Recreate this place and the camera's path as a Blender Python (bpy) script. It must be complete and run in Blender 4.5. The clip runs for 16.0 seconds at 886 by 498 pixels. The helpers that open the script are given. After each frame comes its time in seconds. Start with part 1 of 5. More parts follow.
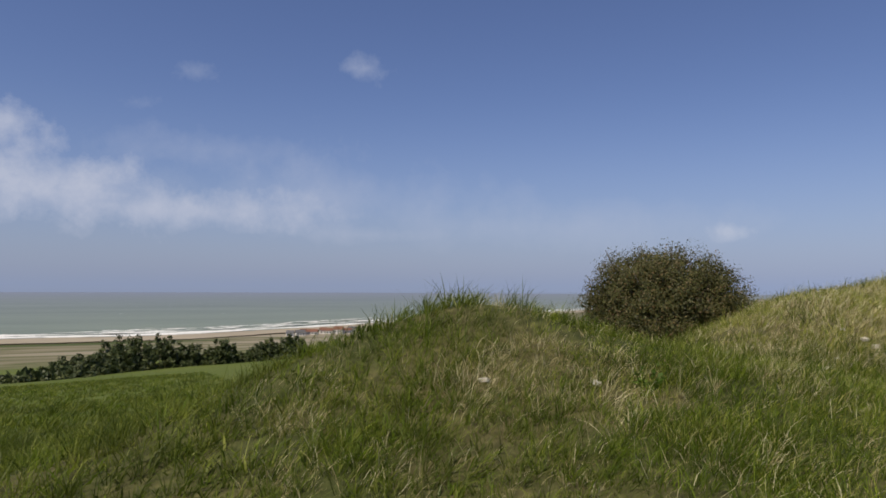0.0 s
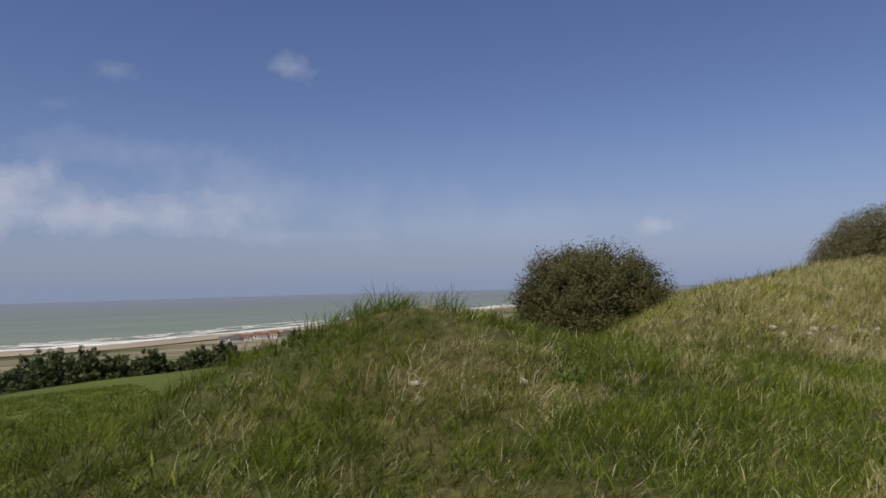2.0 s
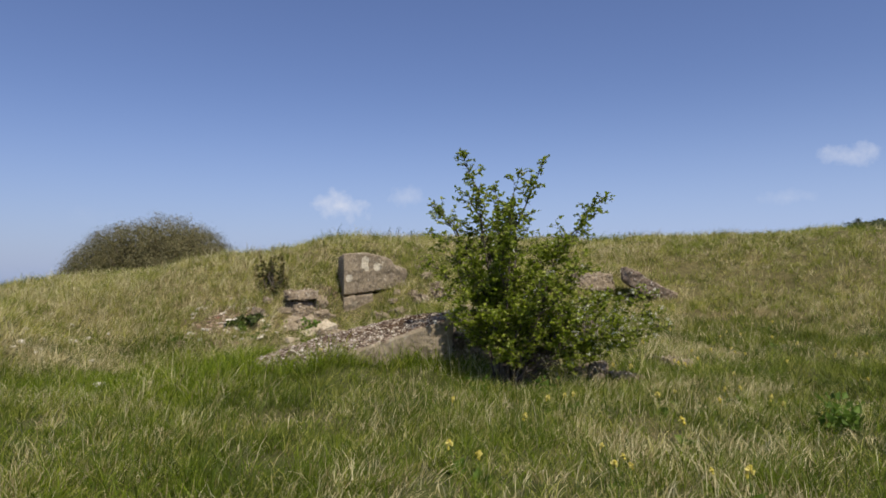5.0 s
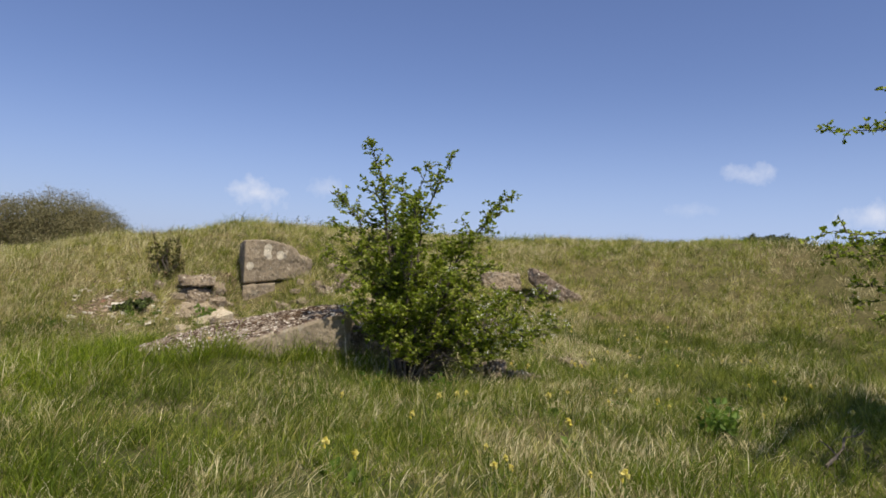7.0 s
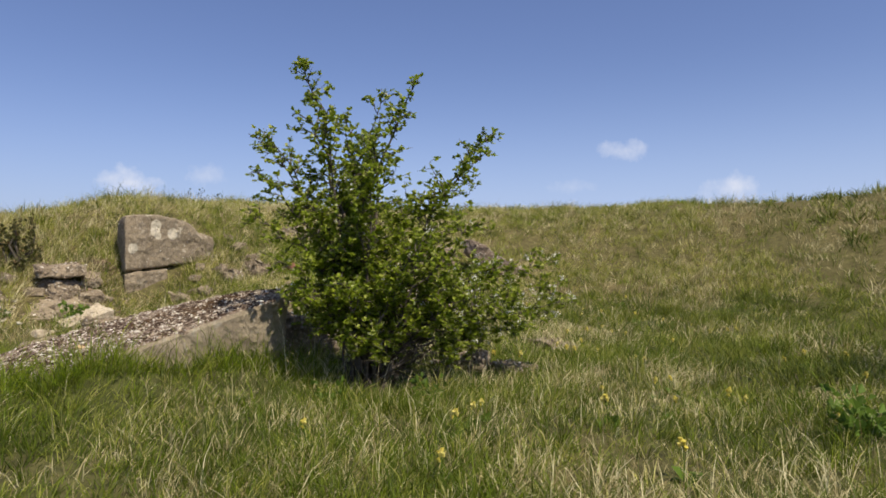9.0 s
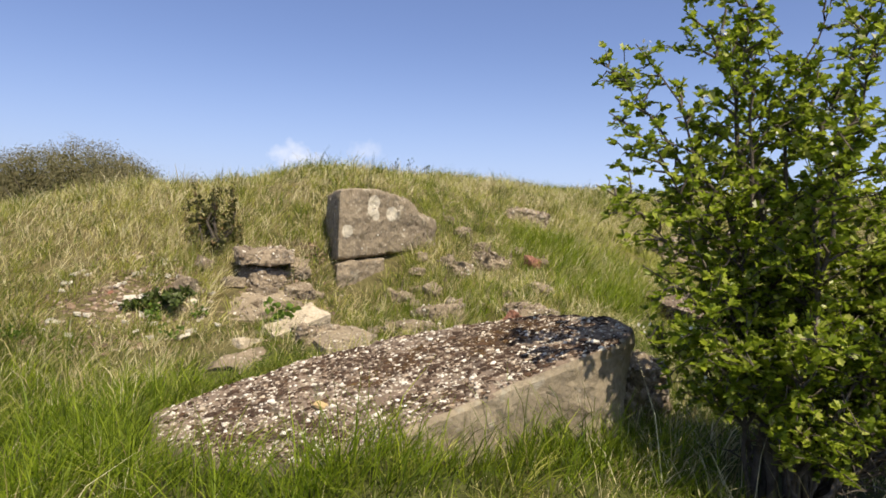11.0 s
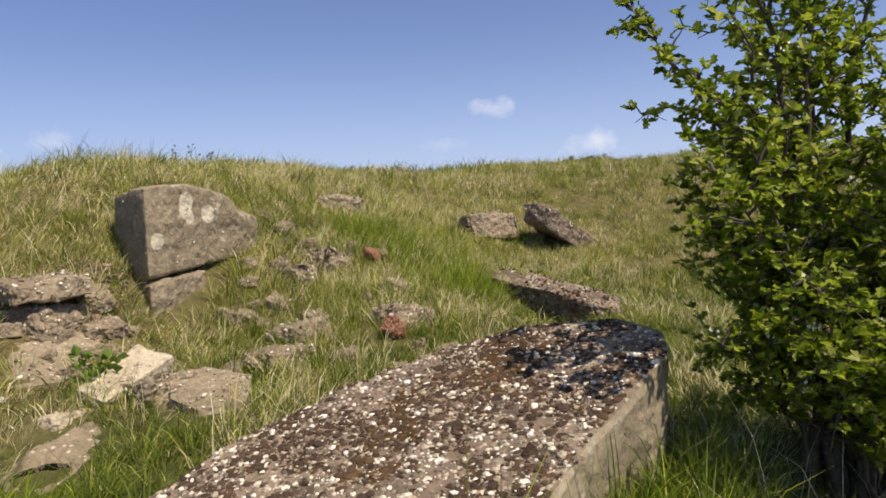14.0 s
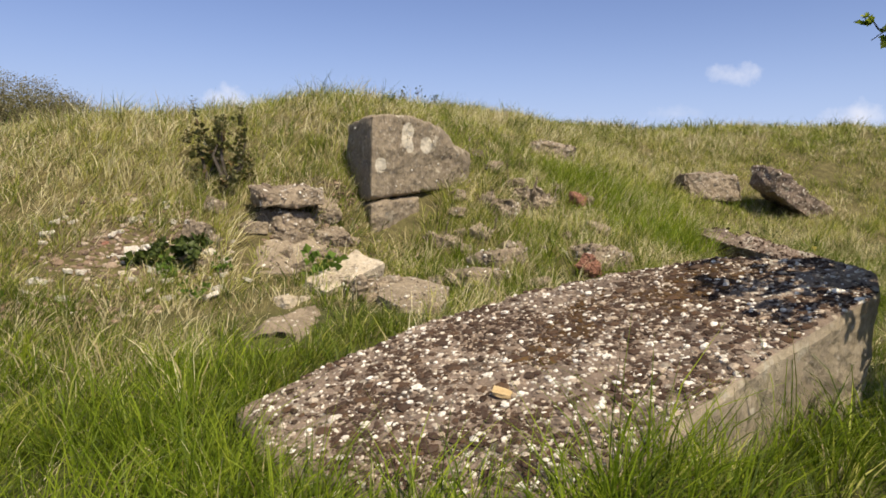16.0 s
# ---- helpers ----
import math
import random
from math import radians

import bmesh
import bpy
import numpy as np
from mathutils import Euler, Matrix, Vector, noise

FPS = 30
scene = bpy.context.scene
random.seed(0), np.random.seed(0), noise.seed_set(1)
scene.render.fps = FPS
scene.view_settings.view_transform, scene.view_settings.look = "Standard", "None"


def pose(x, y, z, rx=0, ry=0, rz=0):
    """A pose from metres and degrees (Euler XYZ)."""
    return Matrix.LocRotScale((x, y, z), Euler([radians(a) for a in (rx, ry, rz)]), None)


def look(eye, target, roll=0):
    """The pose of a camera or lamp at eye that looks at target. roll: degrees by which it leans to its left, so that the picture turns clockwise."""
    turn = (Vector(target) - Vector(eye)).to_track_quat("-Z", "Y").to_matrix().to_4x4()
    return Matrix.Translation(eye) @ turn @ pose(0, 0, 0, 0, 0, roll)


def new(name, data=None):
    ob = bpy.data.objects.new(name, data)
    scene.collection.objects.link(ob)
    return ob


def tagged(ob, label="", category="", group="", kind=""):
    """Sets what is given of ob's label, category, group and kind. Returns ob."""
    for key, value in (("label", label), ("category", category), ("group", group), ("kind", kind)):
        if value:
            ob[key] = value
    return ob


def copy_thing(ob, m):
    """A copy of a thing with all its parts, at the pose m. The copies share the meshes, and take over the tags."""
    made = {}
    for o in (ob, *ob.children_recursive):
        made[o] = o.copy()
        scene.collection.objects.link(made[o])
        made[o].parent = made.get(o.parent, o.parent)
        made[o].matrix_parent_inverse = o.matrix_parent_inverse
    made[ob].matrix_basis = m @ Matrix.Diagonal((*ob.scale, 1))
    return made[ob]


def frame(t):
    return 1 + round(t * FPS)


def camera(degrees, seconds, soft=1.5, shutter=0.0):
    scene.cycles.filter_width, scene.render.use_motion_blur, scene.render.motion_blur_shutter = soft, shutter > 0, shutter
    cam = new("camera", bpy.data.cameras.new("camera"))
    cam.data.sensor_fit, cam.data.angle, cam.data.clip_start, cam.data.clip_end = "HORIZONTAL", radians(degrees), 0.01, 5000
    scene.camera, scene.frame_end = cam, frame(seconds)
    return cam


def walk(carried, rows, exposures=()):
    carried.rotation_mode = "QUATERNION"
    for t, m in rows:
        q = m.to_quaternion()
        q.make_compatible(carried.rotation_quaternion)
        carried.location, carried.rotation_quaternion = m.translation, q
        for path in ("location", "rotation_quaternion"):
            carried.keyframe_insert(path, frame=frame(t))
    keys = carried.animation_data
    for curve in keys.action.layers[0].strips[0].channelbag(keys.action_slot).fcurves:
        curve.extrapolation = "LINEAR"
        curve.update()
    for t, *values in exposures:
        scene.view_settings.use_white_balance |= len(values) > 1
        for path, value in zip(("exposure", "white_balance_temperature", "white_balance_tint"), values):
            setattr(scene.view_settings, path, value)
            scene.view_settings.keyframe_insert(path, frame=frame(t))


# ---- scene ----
cam = camera(65.9, 16.0, soft=1.7)
PATH = [
    (0, (0.539, 1.241, 1.617), (1.293, 3.09, 1.725), 0.3),
    (0.5, (0.505, 1.275, 1.615), (1.172, 3.156, 1.742), -0.2),
    (1, (0.516, 1.258, 1.649), (1.184, 3.138, 1.785), -0.8),
    (1.5, (0.547, 1.203, 1.669), (1.269, 3.064, 1.796), -1.0),
    (2, (0.559, 1.099, 1.676), (1.485, 2.869, 1.779), -1.5),
    (2.5, (0.596, 1.029, 1.698), (1.666, 2.716, 1.791), -1.8),
    (3, (0.629, 0.913, 1.692), (1.896, 2.459, 1.774), -1.7),
    (3.5, (0.669, 0.729, 1.683), (2.164, 2.055, 1.76), -1.7),
    (4, (0.69, 0.514, 1.684), (2.449, 1.462, 1.744), -1.5),
    (4.5, (0.707, 0.242, 1.717), (2.613, 0.846, 1.776), -1.0),
    (5, (0.663, 0.125, 1.713), (2.649, 0.35, 1.8), -0.9),
    (5.2, (0.64, 0.081, 1.722), (2.636, 0.166, 1.815), -0.5),
    (7.3, (1.055, -0.063, 1.683), (3.054, -0.092, 1.754), 1.9),
    (7.5, (1.251, -0.018, 1.677), (3.248, -0.089, 1.748), 1.6),
    (8, (1.841, 0.232, 1.546), (3.809, -0.112, 1.63), -0.2),
    (8.2, (2.105, 0.335, 1.499), (4.069, -0.039, 1.554), -1.0),
    (10.3, (5.287, 1.356, 1.606), (7.287, 1.335, 1.574), 0.8),
    (10.5, (5.552, 1.507, 1.641), (7.55, 1.584, 1.61), 0.9),
    (11, (6.305, 2.105, 1.711), (8.303, 2.202, 1.676), 1.6),
    (11.5, (6.811, 2.646, 1.846), (8.806, 2.792, 1.803), 0.3),
    (12, (7.333, 2.952, 1.849), (9.319, 3.185, 1.82), -0.7),
    (12.5, (7.668, 3.174, 1.909), (9.66, 3.336, 1.845), -1.1),
    (13, (7.757, 3.363, 1.901), (9.67, 2.791, 1.796), -1.0),
    (13.5, (7.754, 3.444, 1.87), (9.594, 2.67, 1.744), -2.3),
    (14, (7.674, 3.344, 1.848), (9.554, 2.671, 1.745), -3.5),
    (14.5, (7.571, 3.259, 1.805), (9.474, 2.653, 1.698), -2.5),
    (15, (7.51, 3.249, 1.681), (9.485, 2.959, 1.56), -0.7),
    (15.5, (7.465, 3.276, 1.601), (9.453, 3.119, 1.44), 0.1),
    (16, (7.46, 3.286, 1.57), (9.45, 3.217, 1.379), 0.7),
]
EXPOSURES = [(0.0, -0.25, 6500, 11), (2.5, -0.4, 6500, 11), (3.5, -0.35, 6500, 11), (5.0, 0.0, 6500, 11), (7.5, 0.14, 6600, 11), (8.2, 0.12, 6600, 11), (10.3, 0.4, 6900, 11), (11.0, 0.48, 6900, 11), (12.5, 0.16, 6900, 11), (13.0, 0.03, 6900, 12), (13.5, 0.14, 6900, 12), (14.5, 0.34, 6900, 12), (16.0, 0.33, 6900, 12)]
walk(cam, [(t, look(eye, target, roll)) for t, eye, target, roll in PATH], EXPOSURES)


# ---- world, sun, exposure ----
SUN_FROM = Vector((-0.86, -0.51, 0.0)).normalized()
SUN_UP = radians(56)


class Nodes:
    """A small helper for node trees."""

    def __init__(self, tree):
        self.tree, self.made = tree, tree.nodes

    def add(self, kind, **given):
        n = self.made.new(kind)
        for key, value in given.items():
            if key in n.inputs:
                n.inputs[key].default_value = value
        return n

    def join(self, a, b):
        self.tree.links.new(a, b)

    def put(self, value, socket):
        if isinstance(value, bpy.types.NodeSocket):
            self.join(value, socket)
        else:
            socket.default_value = value

    def math(self, op, a, b=0.0, clamp=False):
        n = self.made.new("ShaderNodeMath")
        n.operation, n.use_clamp = op, clamp
        self.put(a, n.inputs[0])
        self.put(b, n.inputs[1])
        return n.outputs[0]

    def mix(self, factor, a, b):
        n = self.made.new("ShaderNodeMix")
        n.data_type = "RGBA"
        self.put(factor, n.inputs[0])
        for value, socket in ((a, n.inputs[6]), (b, n.inputs[7])):
            self.put((*value, 1) if isinstance(value, tuple) and len(value) == 3 else value, socket)
        return n.outputs[2]

    def noise(self, scale, detail=4.0, rough=0.55, vector=None, warp=0.0):
        n = self.made.new("ShaderNodeTexNoise")
        n.inputs["Scale"].default_value, n.inputs["Detail"].default_value, n.inputs["Roughness"].default_value = scale, detail, rough
        n.inputs["Distortion"].default_value = warp
        if vector is not None:
            self.join(vector, n.inputs["Vector"])
        return n.outputs["Fac"]

    def ramp(self, factor, stops):
        n = self.made.new("ShaderNodeValToRGB")
        el = n.color_ramp.elements
        while len(el) < len(stops):
            el.new(0.5)
        for e, (pos, col) in zip(el, stops):
            e.position = pos
            e.color = (col, col, col, 1) if isinstance(col, (int, float)) else (*col, 1)
        self.put(factor, n.inputs[0])
        return n.outputs[0]


world = bpy.data.worlds.new("world")
scene.world = world
world.use_nodes = True
wn = Nodes(world.node_tree)
world.node_tree.nodes.clear()
sky = wn.made.new("ShaderNodeTexSky")
sky.sky_type, sky.sun_disc = "NISHITA", False
sky.sun_elevation = SUN_UP
sky.sun_rotation = math.atan2(SUN_FROM.x, SUN_FROM.y)
sky.altitude, sky.air_density, sky.dust_density, sky.ozone_density = 60, 1.0, 0.8, 3.0
coord = wn.made.new("ShaderNodeTexCoord").outputs["Generated"]
parts_xyz = wn.made.new("ShaderNodeSeparateXYZ")
wn.join(coord, parts_xyz.inputs[0])
height = parts_xyz.outputs[2]
# haze low over the sea and the land
low = wn.math("POWER", wn.math("SUBTRACT", 1.0, wn.math("MULTIPLY", wn.math("ABSOLUTE", height), 3.4), clamp=True), 2.2)
seaward = wn.math("MULTIPLY_ADD", parts_xyz.outputs[1], 0.55, clamp=True)
seaward.node.inputs[2].default_value = 0.25
haze = wn.mix(seaward, (4.6, 6.1, 9.9), (3.15, 3.8, 5.4))
tint = wn.made.new("ShaderNodeVectorMath")
tint.operation = "MULTIPLY"
wn.join(sky.outputs[0], tint.inputs[0])
wn.join(wn.mix(wn.ramp(height, [(0.4, 0.0), (0.75, 1.0)]), (1.0, 0.97, 1.2), (1.12, 1.0, 0.82)), tint.inputs[1])
air = wn.mix(wn.math("MULTIPLY", low, 0.85), tint.outputs[0], haze)


def cloud(where, wide, tall, dense, soft=0.5, grain=14.0):
    """One cloud in the sky: its direction, its half size, and how thick it is."""
    sub = wn.made.new("ShaderNodeVectorMath")
    sub.operation = "SUBTRACT"
    wn.join(coord, sub.inputs[0])
    sub.inputs[1].default_value = where
    mul = wn.made.new("ShaderNodeVectorMath")
    mul.operation = "MULTIPLY"
    wn.join(sub.outputs[0], mul.inputs[0])
    mul.inputs[1].default_value = (1 / wide, 1 / wide, 1 / tall)
    size = wn.made.new("ShaderNodeVectorMath")
    size.operation = "LENGTH"
    wn.join(mul.outputs[0], size.inputs[0])
    rough = wn.math("MULTIPLY", wn.math("SUBTRACT", wn.noise(grain, 6.0, 0.62, coord), 0.5), 3.4)
    body = wn.math("ADD", wn.math("SUBTRACT", 1.0, size.outputs["Value"]), rough)
    return wn.math("MULTIPLY", wn.math("DIVIDE", body, soft * 2.0, clamp=True), dense)


CLOUDS = [
    ((-0.2, 0.966, 0.198), 0.08, 0.036, 0.75, 0.5, 13), ((0.257, 0.917, 0.306), 0.032, 0.018, 0.42, 0.8, 22),
    ((0.031, 0.958, 0.284), 0.03, 0.015, 0.3, 0.9, 22), ((0.705, 0.706, 0.074), 0.035, 0.012, 0.5, 0.6, 26),
    ((-0.04, 0.97, 0.239), 0.025, 0.014, 0.28, 0.9, 22), ((-0.154, 0.98, 0.118), 0.26, 0.045, 0.85, 0.55, 11),
    ((0.02, 0.994, 0.1), 0.2, 0.03, 0.7, 0.55, 13), ((0.264, 0.962, 0.074), 0.14, 0.012, 0.32, 0.9, 14),
    ((0.2, 0.97, 0.125), 0.34, 0.05, 0.4, 0.9, 8), ((0.47, 0.87, 0.085), 0.4, 0.035, 0.32, 0.9, 9), ((0.05, 0.98, 0.185), 0.16, 0.035, 0.36, 0.9, 11),
    ((0.962, 0.255, 0.106), 0.046, 0.022, 0.95, 0.6, 24), ((0.98, 0.159, 0.117), 0.032, 0.015, 0.5, 0.7, 26),
    ((0.89, -0.412, 0.146), 0.04, 0.013, 0.7, 0.6, 24), ((0.935, -0.35, 0.098), 0.034, 0.011, 0.4, 0.8, 26),
    ((0.838, -0.538, 0.088), 0.045, 0.022, 0.85, 0.6, 22),
]
for where, wide, tall, dense, soft, grain in CLOUDS:
    air = wn.mix(cloud(where, wide, tall, dense, soft, grain), air, (6.4, 6.9, 8.4) if wide > 0.07 else (7.2, 7.7, 9.0))
back = wn.add("ShaderNodeBackground", Strength=0.09)
wn.join(air, back.inputs[0])
wn.join(back.outputs[0], wn.made.new("ShaderNodeOutputWorld").inputs[0])

sun = new("sun", bpy.data.lights.new("sun", "SUN"))
sun.data.energy, sun.data.angle, sun.data.color = 4.5, radians(0.6), (1.0, 0.9, 0.73)
way = SUN_FROM * math.cos(SUN_UP) + Vector((0, 0, math.sin(SUN_UP)))
sun.matrix_world = look(way * 60, (0, 0, 0))


# ---- materials ----
def material(name):
    m = bpy.data.materials.new(name)
    m.use_nodes = True
    m.node_tree.nodes.clear()
    n = Nodes(m.node_tree)
    out = n.made.new("ShaderNodeOutputMaterial")
    return m, n, out


def surface(n, out, colour, rough=0.9, bump=None, depth=0.02, distance=1.0, metal=0.0):
    p = n.made.new("ShaderNodeBsdfPrincipled")
    n.put(colour if isinstance(colour, bpy.types.NodeSocket) else (*colour, 1), p.inputs["Base Color"])
    n.put(rough, p.inputs["Roughness"])
    p.inputs["Metallic"].default_value = metal
    p.inputs["Specular IOR Level"].default_value = 0.25
    if bump is not None:
        b = n.made.new("ShaderNodeBump")
        b.inputs["Strength"].default_value, b.inputs["Distance"].default_value = distance, depth
        n.join(bump, b.inputs["Height"])
        n.join(b.outputs[0], p.inputs["Normal"])
    n.join(p.outputs[0], out.inputs[0])
    return p


def place_of(n):
    return n.made.new("ShaderNodeNewGeometry").outputs["Position"]


def leafy(name, stops, through_light=0.35, patch=None, gloss=0.5, deep=None):
    """Leaves and blades: a colour for each piece, drifting over the ground, with light shining through."""
    m, n, out = material(name)
    geo = n.made.new("ShaderNodeNewGeometry")
    one = n.ramp(geo.outputs["Random Per Island"], stops)
    if patch:
        drift = n.ramp(n.noise(patch[0], 5.0, 0.6, geo.outputs["Position"]), [(0.38, 0.0), (0.62, 1.0)])
        one = n.mix(n.math("MULTIPLY", drift, patch[2]), one, patch[1])
    if deep:
        drift = n.ramp(n.noise(deep[0], 4.0, 0.6, geo.outputs["Position"]), [(0.42, 0.0), (0.6, deep[2])])
        one = n.mix(drift, one, deep[1])
    p = n.made.new("ShaderNodeBsdfPrincipled")
    n.join(one, p.inputs["Base Color"])
    p.inputs["Roughness"].default_value = gloss
    p.inputs["Specular IOR Level"].default_value = 0.3
    t = n.made.new("ShaderNodeBsdfTranslucent")
    n.join(one, t.inputs[0])
    both = n.made.new("ShaderNodeMixShader")
    both.inputs[0].default_value = through_light
    n.join(p.outputs[0], both.inputs[1])
    n.join(t.outputs[0], both.inputs[2])
    n.join(both.outputs[0], out.inputs[0])
    return m


def ground_material():
    m, n, out = material("turf")
    pos = place_of(n)
    fine = n.noise(9.0, 8.0, 0.7, pos)
    wide = n.noise(0.45, 4.0, 0.6, pos)
    far = n.noise(0.05, 5.0, 0.6, pos)
    green = n.ramp(fine, [(0.3, (0.025, 0.03, 0.01)), (0.55, (0.07, 0.08, 0.022)), (0.75, (0.15, 0.15, 0.05))])
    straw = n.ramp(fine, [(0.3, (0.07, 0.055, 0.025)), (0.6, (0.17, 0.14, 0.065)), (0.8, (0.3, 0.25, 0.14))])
    col = n.mix(n.ramp(wide, [(0.45, 0.0), (0.68, 0.75)]), green, straw)
    xyz = n.made.new("ShaderNodeSeparateXYZ")
    n.join(pos, xyz.inputs[0])
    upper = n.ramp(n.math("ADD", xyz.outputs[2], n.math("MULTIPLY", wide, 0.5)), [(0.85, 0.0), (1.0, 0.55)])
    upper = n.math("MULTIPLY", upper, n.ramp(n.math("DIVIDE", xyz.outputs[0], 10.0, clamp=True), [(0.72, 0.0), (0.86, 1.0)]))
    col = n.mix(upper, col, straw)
    # the fields of the coastal plain, far below
    plain = n.ramp(n.math("DIVIDE", n.math("ADD", xyz.outputs[2], 49.4), 30.0, clamp=True), [(0.0, 1.0), (0.4, 0.0)])
    strips = n.noise(1.0, 1.0, 0.3, None)
    squash = n.made.new("ShaderNodeMapping")
    squash.inputs["Scale"].default_value = (0.004, 0.022, 0.0)
    n.join(pos, squash.inputs["Vector"])
    n.join(squash.outputs[0], strips.node.inputs["Vector"])
    fields = n.ramp(strips, [(0.36, (0.07, 0.09, 0.03)), (0.46, (0.26, 0.22, 0.16)), (0.52, (0.10, 0.11, 0.045)), (0.6, (0.3, 0.26, 0.2))])
    col = n.mix(plain, col, fields)
    meadow = n.ramp(n.math("MULTIPLY", xyz.outputs[1], 0.05, clamp=True), [(0.5, 0.0), (0.9, 1.0)])
    lush = n.ramp(far, [(0.35, (0.085, 0.12, 0.018)), (0.65, (0.135, 0.165, 0.033))])
    lush = n.mix(n.ramp(fine, [(0.35, 0.5), (0.65, 0.0)]), lush, (0.08, 0.1, 0.018))
    col = n.mix(n.math("MULTIPLY", meadow, n.math("SUBTRACT", 1.0, plain)), col, lush)
    surface(n, out, col, 0.95, n.noise(30.0, 6.0, 0.7, pos), 0.03, 0.6)
    return m


def concrete(name, pale, dark, lichen=(0.42, 0.4, 0.33), grit=0.5, moss=0.3, spots=()):
    """Weathered concrete full of flint, with lichen and dark growth."""
    m, n, out = material(name)
    pos = n.made.new("ShaderNodeTexCoord").outputs["Object"]
    cells = n.made.new("ShaderNodeTexVoronoi")
    cells.inputs["Scale"].default_value = 30.0
    n.join(pos, cells.inputs["Vector"])
    tint = n.made.new("ShaderNodeSeparateColor")
    n.join(cells.outputs["Color"], tint.inputs[0])
    big = n.noise(2.3, 6.0, 0.65, pos)
    body = n.mix(n.ramp(big, [(0.35, 0.0), (0.65, 1.0)]), dark, pale)
    body = n.mix(n.ramp(n.noise(24.0, 6.0, 0.7, pos), [(0.4, 0.0), (0.75, 0.6)]), body, tuple(c * 0.45 for c in dark))
    stones = n.ramp(tint.outputs[0], [(0.0, (0.06, 0.05, 0.045)), (0.35, (0.2, 0.16, 0.12)), (0.6, (0.34, 0.29, 0.22)), (0.85, (0.62, 0.58, 0.5))])
    near = n.ramp(cells.outputs["Distance"], [(0.25, 1.0), (0.5, 0.0)])
    some = n.ramp(tint.outputs[1], [(0.5, 0.0), (0.55, grit)])
    body = n.mix(n.math("MULTIPLY", near, some), body, stones)
    body = n.mix(n.ramp(n.noise(5.5, 5.0, 0.6, pos, 0.6), [(0.6, 0.0), (0.66, 0.55)]), body, lichen)
    body = n.mix(n.ramp(n.noise(3.7, 7.0, 0.7, pos, 0.4), [(0.54, 0.0), (0.64, moss)]), body, (0.045, 0.035, 0.028))
    for at, wide in spots:
        off = n.made.new("ShaderNodeVectorMath")
        off.operation = "DISTANCE"
        n.join(pos, off.inputs[0])
        off.inputs[1].default_value = at
        edge = n.math("ADD", n.math("DIVIDE", off.outputs["Value"], wide), n.math("MULTIPLY", n.noise(14.0, 4.0, 0.6, pos), 0.55))
        body = n.mix(n.math("MULTIPLY", n.math("SUBTRACT", 1.32, edge, clamp=True), 6.0, clamp=True), body, lichen)
    lumps = n.math("ADD", n.noise(16.0, 8.0, 0.7, pos), n.math("MULTIPLY", near, 0.35 * grit))
    surface(n, out, body, 0.93, lumps, 0.02, 0.7)
    return m


def plain_stone(name, stops, scale=7.0, depth=0.015):
    m, n, out = material(name)
    pos = n.made.new("ShaderNodeTexCoord").outputs["Object"]
    col = n.ramp(n.noise(scale, 8.0, 0.68, pos), stops)
    surface(n, out, col, 0.9, n.noise(scale * 3, 8.0, 0.7, pos), depth, 0.9)
    return m


def scatter_material(name, stops, rough=0.8):
    m, n, out = material(name)
    geo = n.made.new("ShaderNodeNewGeometry")
    col = n.ramp(geo.outputs["Random Per Island"], stops)
    col = n.mix(n.ramp(n.noise(60.0, 4.0, 0.6, geo.outputs["Position"]), [(0.4, 0.45), (0.6, 0.0)]), col, (0.1, 0.085, 0.07))
    p = surface(n, out, col, rough)
    if rough >= 1.0:
        p.inputs["Specular IOR Level"].default_value = 0.0
    return m


def bark_material():
    m, n, out = material("bark")
    pos = n.made.new("ShaderNodeTexCoord").outputs["Object"]
    col = n.ramp(n.noise(18.0, 6.0, 0.7, pos), [(0.3, (0.05, 0.04, 0.03)), (0.7, (0.17, 0.145, 0.12))])
    surface(n, out, col, 0.9, n.noise(45.0, 6.0, 0.7, pos), 0.01)
    return m


def sea_material():
    m, n, out = material("sea_water")
    pos = place_of(n)
    squash = n.made.new("ShaderNodeMapping")
    squash.inputs["Scale"].default_value = (0.006, 0.02, 1.0)
    n.join(pos, squash.inputs["Vector"])
    caps = n.ramp(n.noise(4.0, 5.0, 0.6, squash.outputs[0]), [(0.69, 0.0), (0.73, 0.7)])
    wide = n.ramp(n.noise(0.35, 3.0, 0.6, squash.outputs[0]), [(0.35, (0.15, 0.19, 0.17)), (0.65, (0.21, 0.25, 0.215))])
    xyz = n.made.new("ShaderNodeSeparateXYZ")
    n.join(pos, xyz.inputs[0])
    # distance haze put into the water's colour: bluer and paler towards the horizon
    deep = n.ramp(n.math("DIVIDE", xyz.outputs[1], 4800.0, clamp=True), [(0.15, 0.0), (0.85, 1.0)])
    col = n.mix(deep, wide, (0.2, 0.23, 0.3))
    col = n.mix(caps, col, (0.75, 0.75, 0.75))
    surface(n, out, col, 0.6, n.noise(8.0, 5.0, 0.6, squash.outputs[0]), 1.5, 0.5)
    return m


def foam_material():
    m, n, out = material("foam")
    col = n.ramp(n.noise(0.06, 6.0, 0.7, place_of(n)), [(0.35, (0.45, 0.46, 0.46)), (0.55, (0.85, 0.85, 0.84))])
    surface(n, out, col, 0.9)
    return m


